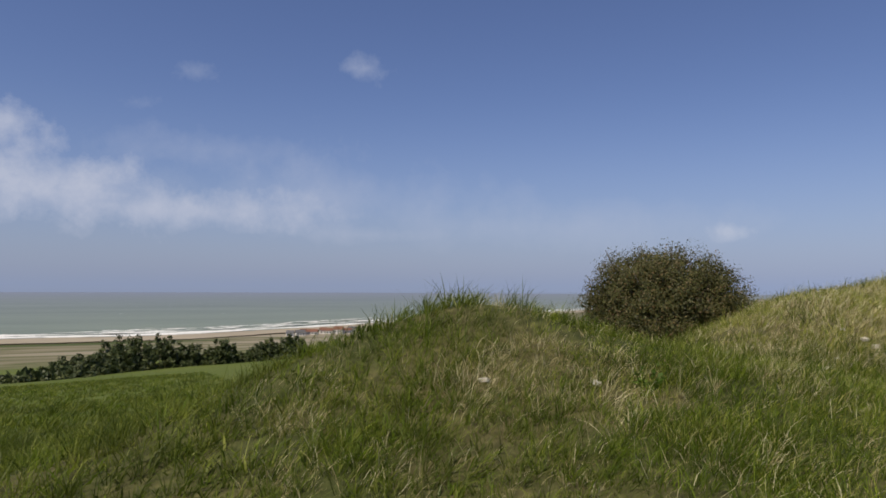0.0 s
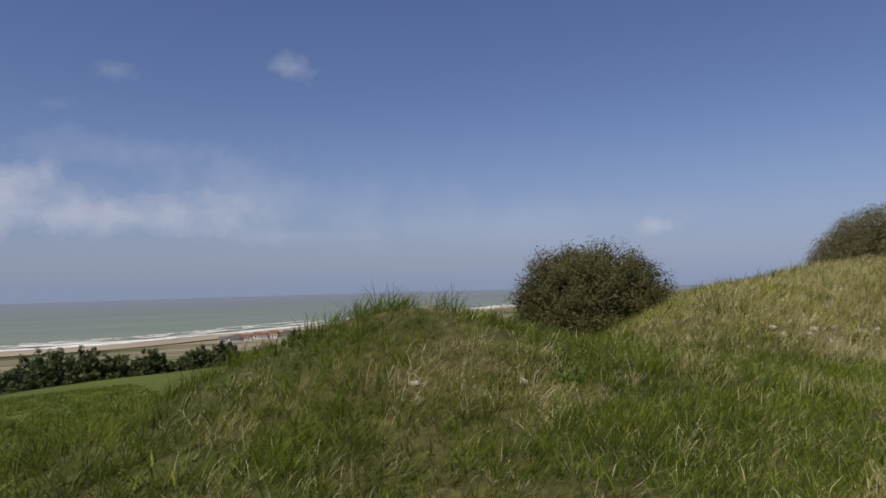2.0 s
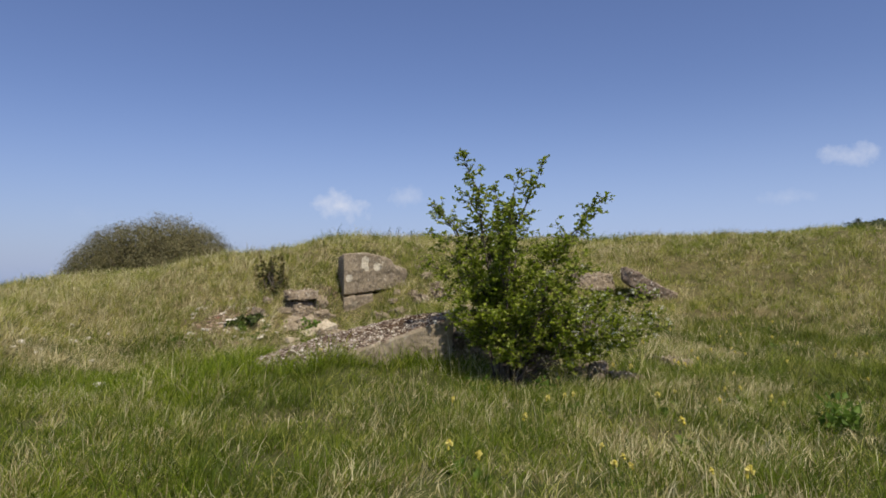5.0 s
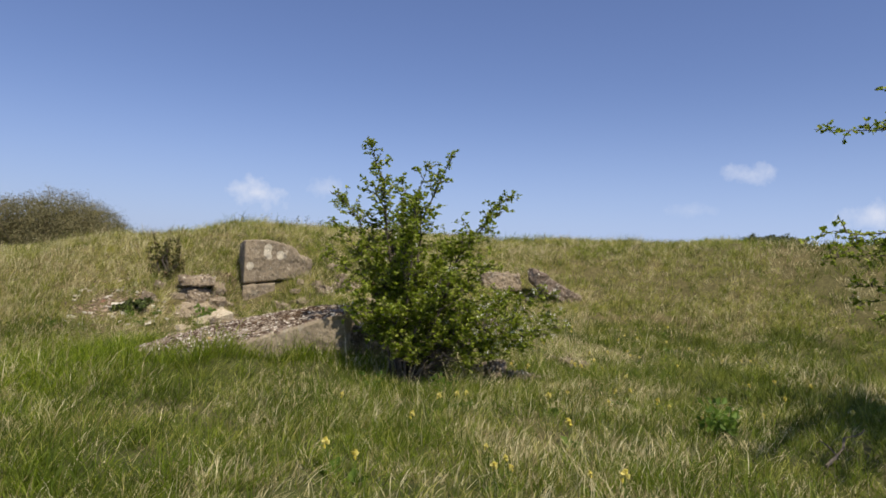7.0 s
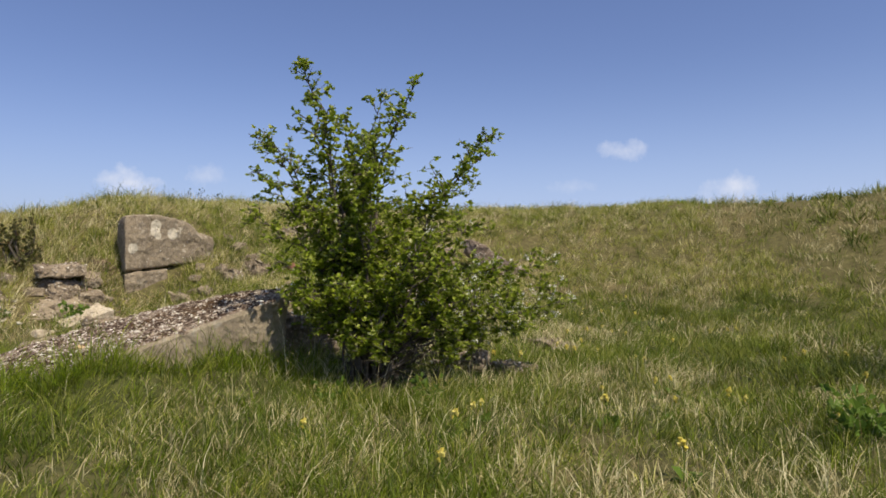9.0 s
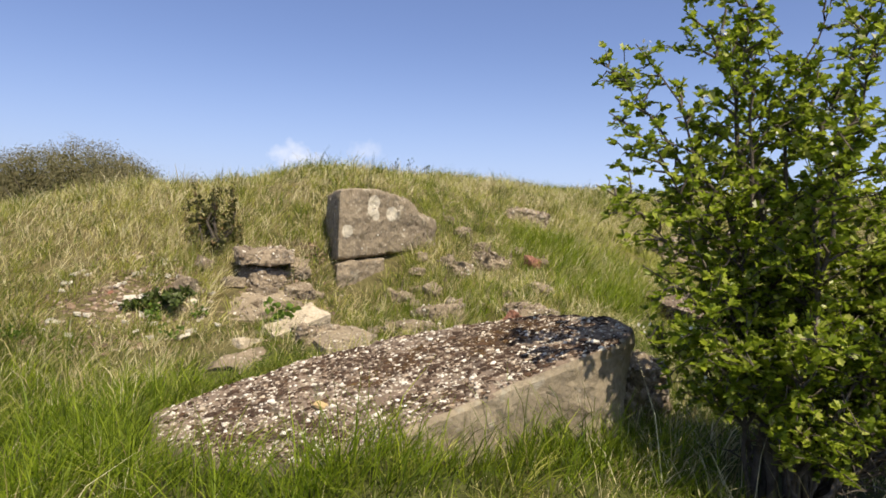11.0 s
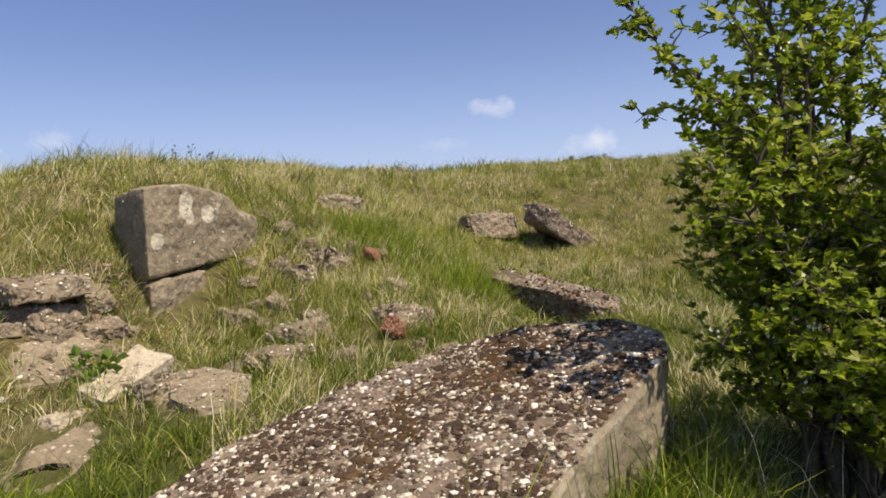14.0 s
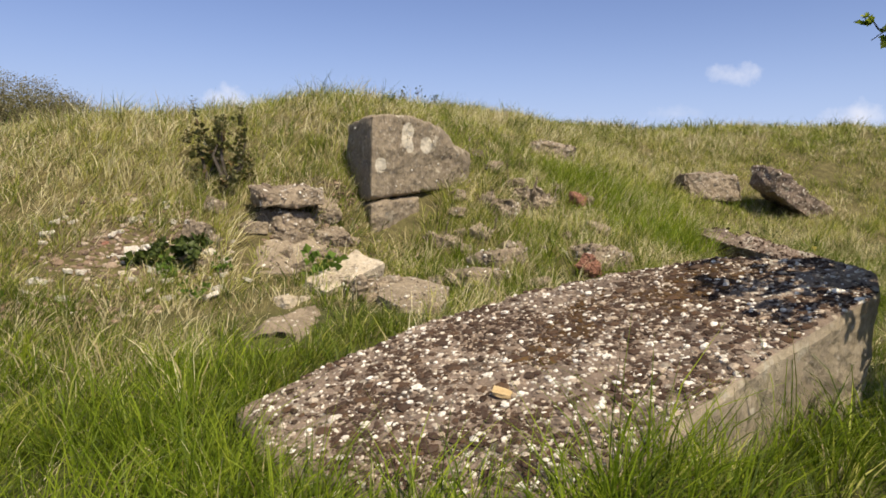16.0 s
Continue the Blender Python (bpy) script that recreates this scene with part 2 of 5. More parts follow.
def plain(name, colour, rough=0.8, vary=0.25, scale=6.0):
    m, n, out = material(name)
    pos = n.made.new("ShaderNodeTexCoord").outputs["Object"]
    col = n.mix(n.noise(scale, 6.0, 0.65, pos), tuple(c * (1 - vary) for c in colour), tuple(min(c * (1 + vary), 0.95) for c in colour))
    surface(n, out, col, rough)
    return m


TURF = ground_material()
GREEN = leafy("grass_green", [(0.0, (0.055, 0.08, 0.008)), (0.4, (0.12, 0.17, 0.015)), (0.75, (0.2, 0.25, 0.027)), (1.0, (0.38, 0.4, 0.085))], 0.42, (0.6, (0.28, 0.28, 0.06), 0.35), deep=(1.1, (0.04, 0.065, 0.007), 0.7))
LUSH = leafy("grass_lush", [(0.0, (0.055, 0.09, 0.006)), (0.5, (0.135, 0.205, 0.012)), (1.0, (0.27, 0.35, 0.03))], 0.45, deep=(1.3, (0.045, 0.075, 0.006), 0.5))
VIVID = leafy("grass_vivid", [(0.0, (0.11, 0.175, 0.009)), (0.6, (0.24, 0.335, 0.018)), (1.0, (0.41, 0.48, 0.045))], 0.5)
PALE = leafy("grass_pale", [(0.0, (0.21, 0.235, 0.036)), (0.4, (0.38, 0.39, 0.065)), (0.75, (0.54, 0.525, 0.135)), (1.0, (0.7, 0.65, 0.29))], 0.42, (0.7, (0.2, 0.27, 0.03), 0.6))
STRAW = leafy("grass_straw", [(0.0, (0.22, 0.17, 0.075)), (0.4, (0.48, 0.415, 0.21)), (1.0, (0.8, 0.745, 0.48))], 0.25, gloss=0.6)
HAWTHORN = leafy("hawthorn_leaf", [(0.0, (0.1, 0.15, 0.013)), (0.45, (0.23, 0.31, 0.026)), (0.8, (0.38, 0.46, 0.05)), (1.0, (0.54, 0.57, 0.17))], 0.54, gloss=0.34)
DULL_LEAF = leafy("bush_leaf", [(0.0, (0.045, 0.052, 0.015)), (0.5, (0.095, 0.1, 0.03)), (0.85, (0.155, 0.135, 0.048)), (1.0, (0.21, 0.13, 0.065))], 0.25)
BROWN_LEAF = leafy("hill_bush_leaf", [(0.0, (0.1, 0.094, 0.042)), (0.5, (0.16, 0.15, 0.068)), (1.0, (0.24, 0.21, 0.1))], 0.25)
HEDGE_LEAF = leafy("hedge_leaf", [(0.0, (0.028, 0.042, 0.014)), (0.6, (0.07, 0.092, 0.03)), (1.0, (0.13, 0.145, 0.055))], 0.2)
SHRUB_LEAF = leafy("shrub_leaf", [(0.0, (0.035, 0.055, 0.012)), (1.0, (0.1, 0.135, 0.03))], 0.3)
WEED = leafy("weed_leaf", [(0.0, (0.07, 0.13, 0.018)), (1.0, (0.16, 0.26, 0.04))], 0.4)
BLOSSOM = leafy("blossom", [(0.0, (0.7, 0.7, 0.62)), (1.0, (0.85, 0.84, 0.78))], 0.3)
YELLOW = leafy("yellow_petal", [(0.0, (0.7, 0.6, 0.1)), (1.0, (0.85, 0.78, 0.28))], 0.35)
BARK = bark_material()
BLOCK = concrete("grey_concrete", (0.38, 0.315, 0.225), (0.24, 0.195, 0.14), grit=0.45, moss=0.45)
TAN_FLINT = plain_stone("tan_flint", [(0.3, (0.42, 0.3, 0.15)), (0.7, (0.58, 0.44, 0.24))], 20.0, 0.004)
SLAB = concrete("flint_concrete", (0.31, 0.24, 0.185), (0.165, 0.125, 0.1), grit=0.9, moss=0.8)
SLAB_SIDE = concrete("cast_concrete", (0.42, 0.36, 0.265), (0.29, 0.24, 0.175), grit=0.25, moss=0.35)
RUBBLE = concrete("rubble_concrete", (0.37, 0.3, 0.215), (0.2, 0.16, 0.115), grit=0.75, moss=0.75)
CHALK = concrete("chalky_concrete", (0.64, 0.56, 0.43), (0.45, 0.38, 0.28), lichen=(0.74, 0.69, 0.58), grit=0.5, moss=0.35)
WHITE_STONE = plain_stone("white_chalk", [(0.3, (0.42, 0.36, 0.28)), (0.5, (0.64, 0.6, 0.52)), (0.7, (0.85, 0.83, 0.77))], 14.0)
PEBBLE = scatter_material("flint_pebbles", [(0.0, (0.09, 0.068, 0.055)), (0.3, (0.22, 0.165, 0.125)), (0.55, (0.38, 0.295, 0.22)), (0.72, (0.54, 0.46, 0.36)), (0.86, (0.84, 0.8, 0.71))])
PALE_PEBBLE = scatter_material("pale_flints", [(0.0, (0.4, 0.31, 0.22)), (0.35, (0.6, 0.52, 0.42)), (0.6, (0.85, 0.82, 0.74))])
CRUMB = scatter_material("rubble_crumbs", [(0.0, (0.09, 0.06, 0.04)), (0.4, (0.2, 0.14, 0.095)), (0.75, (0.3, 0.21, 0.14)), (1.0, (0.52, 0.45, 0.36))])
MOSS = scatter_material("dark_moss", [(0.0, (0.038, 0.023, 0.017)), (0.6, (0.066, 0.041, 0.032)), (1.0, (0.105, 0.062, 0.038))], 1.0)
BROWN_MOSS = scatter_material("brown_moss", [(0.0, (0.045, 0.026, 0.011)), (0.6, (0.085, 0.046, 0.018)), (1.0, (0.13, 0.075, 0.032))], 1.0)
BRICK = plain_stone("red_brick", [(0.3, (0.2, 0.095, 0.065)), (0.7, (0.34, 0.17, 0.12))], 12.0)
HOLE_SHADE = plain("hole_shade", (0.03, 0.026, 0.022), 0.9)
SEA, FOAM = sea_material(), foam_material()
SAND = plain("sand", (0.36, 0.31, 0.24), 0.95, 0.2, 0.02)
WALLS = plain("house_walls", (0.75, 0.72, 0.68), 0.8, 0.1)
ROOF = plain("tiled_roof", (0.2, 0.1, 0.07), 0.8, 0.2)
SLATE = plain("slate_roof", (0.12, 0.12, 0.13), 0.7, 0.2)
GLASS = plain("dark_pane", (0.04, 0.05, 0.06), 0.2, 0.1)

# ---- the lie of the land ----
# knolls: x, y, height, spread
KNOLLS = [
    (2.11, 9.27, 0.78, 1.48), (4.25, 9.31, 0.86, 1.04), (5.71, 7.61, 0.83, 1.70), (2.26, 7.57, 0.18, 1.72), (8.94, 9.47, -0.22, 2.03),
    (10.63, 9.13, 1.42, 1.62), (11.93, 7.66, -0.89, 1.77), (14.95, 6.78, 1.08, 1.64), (16.84, 4.53, 0.97, 1.26), (18.87, 2.41, 0.97, 1.96),
    (20.31, 0.42, 0.49, 2.19), (22.29, -4.50, 0.84, 2.14), (21.37, -8.84, 1.50, 2.34), (20.98, 4.80, 0.82, 2.95), (20.00, 9.39, 0.27, 3.47),
    (14.36, 11.76, 0.95, 3.18), (24.92, -0.16, 1.60, 3.05), (25.24, -5.82, 1.40, 3.22), (15.64, 1.79, 0.34, 1.44), (15.11, -1.36, 0.28, 2.21),
    (23.67, 13.20, 1.61, 7.05), (28.97, 4.96, 1.09, 4.87), (13.19, -5.06, -0.29, 4.29), (6.16, 4.18, 0.08, 3.00), (8.01, -3.99, 0.16, 4.46),
    (18.46, -14.30, 2.78, 3.76), (11.46, 3.87, 0.27, 1.60),
]
# hollows and swellings round the blocks, and the far rise
KNOLLS += [(12.0, 4.3, -0.2, 0.34), (15.1, -0.55, -0.22, 0.42), (14.55, 3.3, -0.16, 0.4), (14.75, 4.22, 0.2, 0.22), (9.45, 3.35, 0.13, 0.5), (9.5, 2.5, 0.26, 0.36), (9.95, 1.6, 0.22, 0.36), (60.0, -29.0, 5.0, 11.0)]


def rise(x, y):
    """Height of the ground; takes numbers or arrays."""
    d = -0.35 * x + 0.94 * y
    h = 0.2 - 0.105 * np.logaddexp(0, (d - 4) / 3) * 3
    for cx, cy, top, wide in KNOLLS:
        h = h + top * np.exp(-((x - cx) ** 2 + (y - cy) ** 2) / (2 * wide * wide))
    h = h + 0.05 * np.sin(1.7 * x + 0.6 * y + 1) * np.sin(1.3 * y - 0.5 * x) * np.exp(-((x - 8) ** 2 + y * y) / 900)
    h = -49.0 + 3.0 * np.logaddexp(0, (h + 49.0) / 3.0)
    coast = 690 + 0.65 * 30 * np.logaddexp(0, (x - 20) / 30)
    return h - 0.03 * 8 * np.logaddexp(0, np.minimum((y - coast) / 8, 90))


def field_noise(x, y, scale, off):
    return np.array([noise.noise(Vector((a * scale + off, b * scale, off))) for a, b in zip(x, y)])


def raw_mesh(name, verts, sizes, loops, mat, smooth=False):
    """A mesh from arrays: corners, the number of corners of each face, and the faces' corners in a row."""
    me = bpy.data.meshes.new(name)
    me.vertices.add(len(verts))
    me.vertices.foreach_set("co", np.ascontiguousarray(verts, np.float32).ravel())
    me.loops.add(len(loops))
    me.loops.foreach_set("vertex_index", np.ascontiguousarray(loops, np.int32))
    me.polygons.add(len(sizes))
    starts = np.concatenate([[0], np.cumsum(sizes)[:-1]]).astype(np.int32)
    me.polygons.foreach_set("loop_start", starts)
    me.polygons.foreach_set("use_smooth", np.full(len(sizes), smooth))
    me.update(calc_edges=True)
    me.materials.append(mat)
    return me


def part(name, bm, mat, parent, label="", smooth=False):
    me = bpy.data.meshes.new(name)
    bm.to_mesh(me)
    bm.free()
    me.materials.append(mat)
    if smooth:
        me.polygons.foreach_set("use_smooth", np.ones(len(me.polygons), bool))
    return held(name, me, parent, label)


def held(name, me, parent=None, label=""):
    ob = new(name, me)
    if parent is not None:
        ob.parent = parent
    if label:
        ob["label"] = label
    return ob


def sheet(xs, ys, height_of):
    gx, gy = np.meshgrid(xs, ys, indexing="ij")
    verts = np.stack([gx, gy, height_of(gx, gy)], -1).reshape(-1, 3)
    nx, ny = len(xs), len(ys)
    a = (np.arange(nx - 1)[:, None] * ny + np.arange(ny - 1)[None]).ravel()
    loops = np.stack([a, a + ny, a + ny + 1, a + 1], -1).ravel()
    return verts, np.full(len(a), 4), loops


def spread(lo, hi, step, far, grow=1.13):
    mid = list(np.arange(lo, hi + step / 2, step))
    s, up = step, [mid[-1]]
    while up[-1] < far:
        s = min(s * grow, 160)
        up.append(up[-1] + s)
    s, down = step, [mid[0]]
    while down[-1] > -far:
        s = min(s * grow, 160)
        down.append(down[-1] - s)
    return np.array(down[:0:-1] + mid + up[1:])


verts, sizes, loops = sheet(spread(-8, 30, 0.25, 4800), spread(-13, 19, 0.25, 4800), rise)
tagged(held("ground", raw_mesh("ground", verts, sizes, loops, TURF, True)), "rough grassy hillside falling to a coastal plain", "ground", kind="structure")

# the sea, its breakers and the strand
xs = np.linspace(-4800, 4800, 60)
ys = np.concatenate([np.linspace(560, 1200, 20), np.linspace(1400, 4850, 12)])
verts, sizes, loops = sheet(xs, ys, lambda x, y: -50 + 0 * x)
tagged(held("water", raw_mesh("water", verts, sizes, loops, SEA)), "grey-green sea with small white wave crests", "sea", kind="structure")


def shore(x):
    return 690 + 0.65 * 30 * np.logaddexp(0, (x - 20) / 30)


def band(name, near, far, z, mat, lo, hi, seed, ragged, label):
    rng = np.random.default_rng(seed)
    x = np.linspace(lo, hi, 220)
    walk_a = np.convolve(rng.normal(0, ragged, 228), np.ones(9) / 3, "valid")
    walk_b = np.convolve(rng.normal(0, ragged, 228), np.ones(9) / 3, "valid")
    a, b = shore(x) + near + walk_a, shore(x) + np.maximum(far + walk_b, near + walk_a + 1)
    v = np.concatenate([np.stack([x, a, 0 * x + z], -1), np.stack([x, b, 0 * x + z], -1)])
    k = np.arange(219)
    f = np.stack([k, k + 1, k + 221, k + 220], -1).ravel()
    return tagged(held(name, raw_mesh(name, v, np.full(219, 4), f, mat)), label, name.replace("_", " "), kind="structure")


band("beach", -26, 34, -48.2, SAND, -900, 900, 3, 2.0, "pale sandy beach along the sea")
for near, far, lo, hi, seed in ((32, 62, -900, 900, 4), (78, 92, -900, 900, 5), (104, 114, -120, 700, 6), (135, 142, -60, 200, 7), (150, 160, 150, 700, 8)):
    band("surf", near, far, -47.9 - near * 0.004, FOAM, lo, hi, seed, 5.0, "white foaming breaker rolling onto the beach")


# ---- concrete and stone ----
def finer(bm, longest):
    """Cut all edges down to a length."""
    for _ in range(7):
        long = [e for e in bm.edges if e.calc_length() > longest]
        if not long:
            break
        bmesh.ops.subdivide_edges(bm, edges=long, cuts=1)
        bmesh.ops.triangulate(bm, faces=[f for f in bm.faces if len(f.verts) > 3])


def hull_rock(size, seed, chips=9, amount=None, cuts=4):
    """A broken lump: a box with knocked-off corners, roughened."""
    rng = random.Random(seed)
    w, d, h = (s / 2 for s in size)
    bm = bmesh.new()
    for sx in (-1, 1):
        for sy in (-1, 1):
            for sz in (-1, 1):
                bm.verts.new((sx * w * rng.uniform(0.72, 1.02), sy * d * rng.uniform(0.72, 1.02), sz * h * rng.uniform(0.7, 1.02)))
    for _ in range(chips):
        p = Vector((rng.uniform(-1, 1) * w, rng.uniform(-1, 1) * d, rng.uniform(-1, 1) * h))
        axis = rng.randrange(3)
        p[axis] = math.copysign((w, d, h)[axis], p[axis]) * rng.uniform(0.92, 1.04)
        bm.verts.new(p)
    bmesh.ops.convex_hull(bm, input=bm.verts[:])
    bmesh.ops.delete(bm, geom=[v for v in bm.verts if not v.link_faces], context="VERTS")
    bmesh.ops.bevel(bm, geom=bm.edges[:], offset=min(size) * 0.06, segments=1, affect="EDGES")
    bmesh.ops.triangulate(bm, faces=bm.faces[:])
    finer(bm, max(size) / (7 if cuts < 2 else 14 if cuts < 4 else 22))
    bm.normal_update()
    off = Vector((seed * 7.3, seed * 3.1, seed * 5.7))
    k = 2.4 / max(size)
    deep = amount or min(size) * 0.14
    moves = [v.normal * deep * (noise.fractal(v.co * k + off, 0.75, 2.1, 6) + 0.3 * noise.noise(v.co * k * 6 + off) + 0.5 * (0.45 - noise.voronoi(v.co * k * 4 + off)[0][0])) for v in bm.verts]
    for v, m in zip(bm.verts, moves):
        v.co += m
    return bm


def rock(name, where, size, turn, mat, seed, label, category="rock", sink=0.0, group="", cuts=4, amount=None):
    ob = part(name, hull_rock(size, seed, amount=amount, cuts=cuts), mat, None)
    ob.matrix_world = pose(where[0], where[1], where[2] - sink, *turn)
    return tagged(ob, label, category, group)


def prism_rock(name, outline, back, mat, seed, amount, label, category, wear=2, grain=0.055):
    """A broken slab: an outline in space, carried back by a vector, edges worn."""
    bm = bmesh.new()
    front = [bm.verts.new(p) for p in outline]
    rear = [bm.verts.new(Vector(p) + Vector(back)) for p in outline]
    k = len(outline)
    bm.faces.new(front)
    bm.faces.new(rear[::-1])
    for i in range(k):
        bm.faces.new((front[i], rear[i], rear[(i + 1) % k], front[(i + 1) % k]))
    bmesh.ops.recalc_face_normals(bm, faces=bm.faces[:])
    bmesh.ops.triangulate(bm, faces=bm.faces[:])
    finer(bm, grain)
    for _ in range(wear):
        bmesh.ops.smooth_vert(bm, verts=bm.verts[:], factor=0.5, use_axis_x=True, use_axis_y=True, use_axis_z=True)
    bm.normal_update()
    off = Vector((seed * 7.3, seed * 3.1, seed * 5.7))
    moves = [v.normal * amount * (noise.fractal(v.co * 2.6 + off, 0.7, 2.1, 5) + 0.5 * noise.noise(v.co * 13 + off)) for v in bm.verts]
    for v, m in zip(bm.verts, moves):
        v.co += m
    centre = sum((v.co for v in bm.verts), Vector()) / len(bm.verts)
    for v in bm.verts:
        v.co -= centre
    ob = part(name, bm, mat, None)
    ob.matrix_world = Matrix.Translation(centre)
    return tagged(ob, label, category), centre


def stones_on(count, spots, radii, mat, name, seed, flat=0.6):
    """Many small stones in one mesh: spots gives a place and a normal for each."""
    rng = np.random.default_rng(seed)
    ico = bmesh.new()
    bmesh.ops.create_icosphere(ico, subdivisions=1, radius=1)
    base = np.array([v.co[:] for v in ico.verts])
    faces = np.array([[v.index for v in f.verts] for f in ico.faces])
    ico.free()
    at, normal = spots
    r = radii[0] + (radii[1] - radii[0]) * rng.random(count) ** 1.6 * rng.uniform(0.6, 1.6, count)
    stretch = rng.uniform(0.6, 1.35, (count, 3)) * r[:, None]
    stretch[:, 2] *= flat
    v = base[None] * stretch[:, None] * rng.uniform(0.8, 1.2, (count, len(base), 1))
    a = rng.uniform(0, 2 * np.pi, count)
    c, s = np.cos(a)[:, None], np.sin(a)[:, None]
    v = np.stack([c * v[..., 0] - s * v[..., 1], s * v[..., 0] + c * v[..., 1], v[..., 2]], -1)
    up = normal / np.linalg.norm(normal, axis=-1, keepdims=True)
    right = np.cross(np.broadcast_to([0.0, 1.0, 0.0], up.shape), up)
    right /= np.linalg.norm(right, axis=-1, keepdims=True)
    fore = np.cross(up, right)
    v = v[..., :1] * right[:, None] + v[..., 1:2] * fore[:, None] + v[..., 2:] * up[:, None] + at[:, None]
    f = faces[None] + (np.arange(count) * len(base))[:, None, None]
    return raw_mesh(name, v.reshape(-1, 3), np.full(count * len(faces), 3), f.ravel(), mat, False)


def studded(ob, count, radii, seed, up=-0.2, mat=None, deep=0.25):
    """Flints standing out of a lump's weathered faces."""
    me, rng = ob.data, np.random.default_rng(seed)
    k = len(me.polygons)
    mid, nor, area = np.zeros(k * 3), np.zeros(k * 3), np.zeros(k)
    me.polygons.foreach_get("center", mid)
    me.polygons.foreach_get("normal", nor)
    me.polygons.foreach_get("area", area)
    mid, nor = mid.reshape(-1, 3), nor.reshape(-1, 3)
    turned = nor @ np.array(ob.matrix_world.to_3x3()).T
    clump = np.array([noise.noise(Vector(p) * 5.0 + Vector((seed, 0, 0))) for p in mid])
    area = area * (turned[:, 2] > up) * np.clip(0.35 + clump, 0.03, 1.5)
    pick = rng.choice(k, count, p=area / area.sum())
    at = mid[pick] + rng.normal(0, 0.012, (count, 3)) - nor[pick] * radii[0] * deep
    stones = held("pebbly_crust", stones_on(count, (at, nor[pick] + rng.normal(0, 0.02, (count, 3))), radii, mat or PEBBLE, "pebbly_crust", seed + 1), ob, "pale and dark flint pebbles in the concrete")
    stones["kind"] = "stuff"


# the large fallen slab: top plane and outline
TOP_AT, TOP_N = Vector((10.574, 2.581, 0.888)), Vector((-0.178, 0.183, 0.967)).normalized()


def on_top(x, y):
    return TOP_AT.z - (TOP_N.x * (x - TOP_AT.x) + TOP_N.y * (y - TOP_AT.y)) / TOP_N.z


SLAB_LINE = [(9.42, 2.92), (9.62, 2.5), (9.78, 2.27), (10.05, 1.86), (10.42, 1.2), (10.62, 1.1), (10.93, 1.2), (11.2, 1.65), (11.27, 2.1), (11.2, 2.7), (11.02, 3.3), (10.72, 3.74), (10.42, 4.1), (10.1, 3.95), (9.7, 3.52)]
slab, slab_mid = prism_rock("concrete_slab", [(x, y, on_top(x, y)) for x, y in SLAB_LINE], (0.06, 0.04, -0.62), SLAB, 3, 0.022, "large tilted slab of weathered flint concrete with dark moss on top", "concrete slab")


slab.data.materials.append(SLAB_SIDE)
for face in slab.data.polygons:
    if face.normal.dot(TOP_N) < 0.55:
        face.material_index = 1


def inside(x, y, line, grow=0.0):
    """Which points lie inside a closed line in plan."""
    mx, my = np.mean([p[0] for p in line]), np.mean([p[1] for p in line])
    hit = np.zeros(np.shape(x), bool)
    pts = [(mx + (px - mx) * (1 + grow), my + (py - my) * (1 + grow)) for px, py in line]
    for (ax, ay), (bx, by) in zip(pts, pts[1:] + pts[:1]):
        cross = ((ay > y) != (by > y)) & (x < (bx - ax) * (y - ay) / (by - ay + 1e-12) + ax)
        hit ^= cross
    return hit


def top_spots(count, seed, where=None):
    rng = np.random.default_rng(seed)
    out = np.zeros((0, 2))
    while len(out) < count:
        p = np.stack([rng.uniform(9.4, 11.3, 4000), rng.uniform(1.1, 4.1, 4000)], -1)
        p = p[inside(p[:, 0], p[:, 1], SLAB_LINE, -0.03)]
        if where is not None:
            p = p[where(p[:, 0], p[:, 1], rng)]
        out = np.concatenate([out, p])
    out = out[:count]
    z = np.array([on_top(x, y) for x, y in out])
    bump = Vector((3 * 7.3, 3 * 3.1, 3 * 5.7))
    lift = [0.022 * (noise.fractal(Vector((x, y, h)) * 2.6 + bump, 0.7, 2.1, 5) + 0.5 * noise.noise(Vector((x, y, h)) * 13 + bump)) for (x, y), h in zip(out, z)]
    z = z + np.array(lift) + rng.uniform(-0.006, 0.003, count)
    at = np.column_stack([out, z]) - np.array(slab_mid)
    return at, np.tile(np.array(TOP_N), (count, 1))


flints = held("embedded_flints", stones_on(11000, top_spots(11000, 11), (0.003, 0.012), PEBBLE, "embedded_flints", 12), slab, "white, tan and grey flint pebbles set in the concrete")
flints["kind"] = "stuff"
whites = held("white_flints", stones_on(950, top_spots(950, 17), (0.003, 0.018), PALE_PEBBLE, "white_flints", 18, 0.7), slab, "larger white and tan flints standing proud")
whites["kind"] = "stuff"


def mossy(x, y, rng):
    k = np.array([noise.fractal(Vector((a * 2.2, b * 2.2, 4.0)), 0.6, 2.0, 4) for a, b in zip(x, y)])
    far = 0.1 * np.clip((x - 9.9) / 0.6 + (2.9 - y) / 2.5, -1.2, 1.2)
    return k + far + 0.45 * np.exp(-((x - 11.0) ** 2 + (y - 1.6) ** 2) / 0.25) > rng.uniform(-0.05, 0.22, len(x))


growth = held("moss_cushions", stones_on(9000, top_spots(9000, 13, mossy), (0.005, 0.021), MOSS, "moss_cushions", 14, 0.22), slab, "dark brown dried moss cushions")
growth["kind"] = "stuff"

blobs = held("moss_blobs", stones_on(1100, top_spots(1100, 23), (0.007, 0.027), MOSS, "moss_blobs", 24, 0.3), slab, "round purple-brown moss tufts")
blobs["kind"] = "stuff"


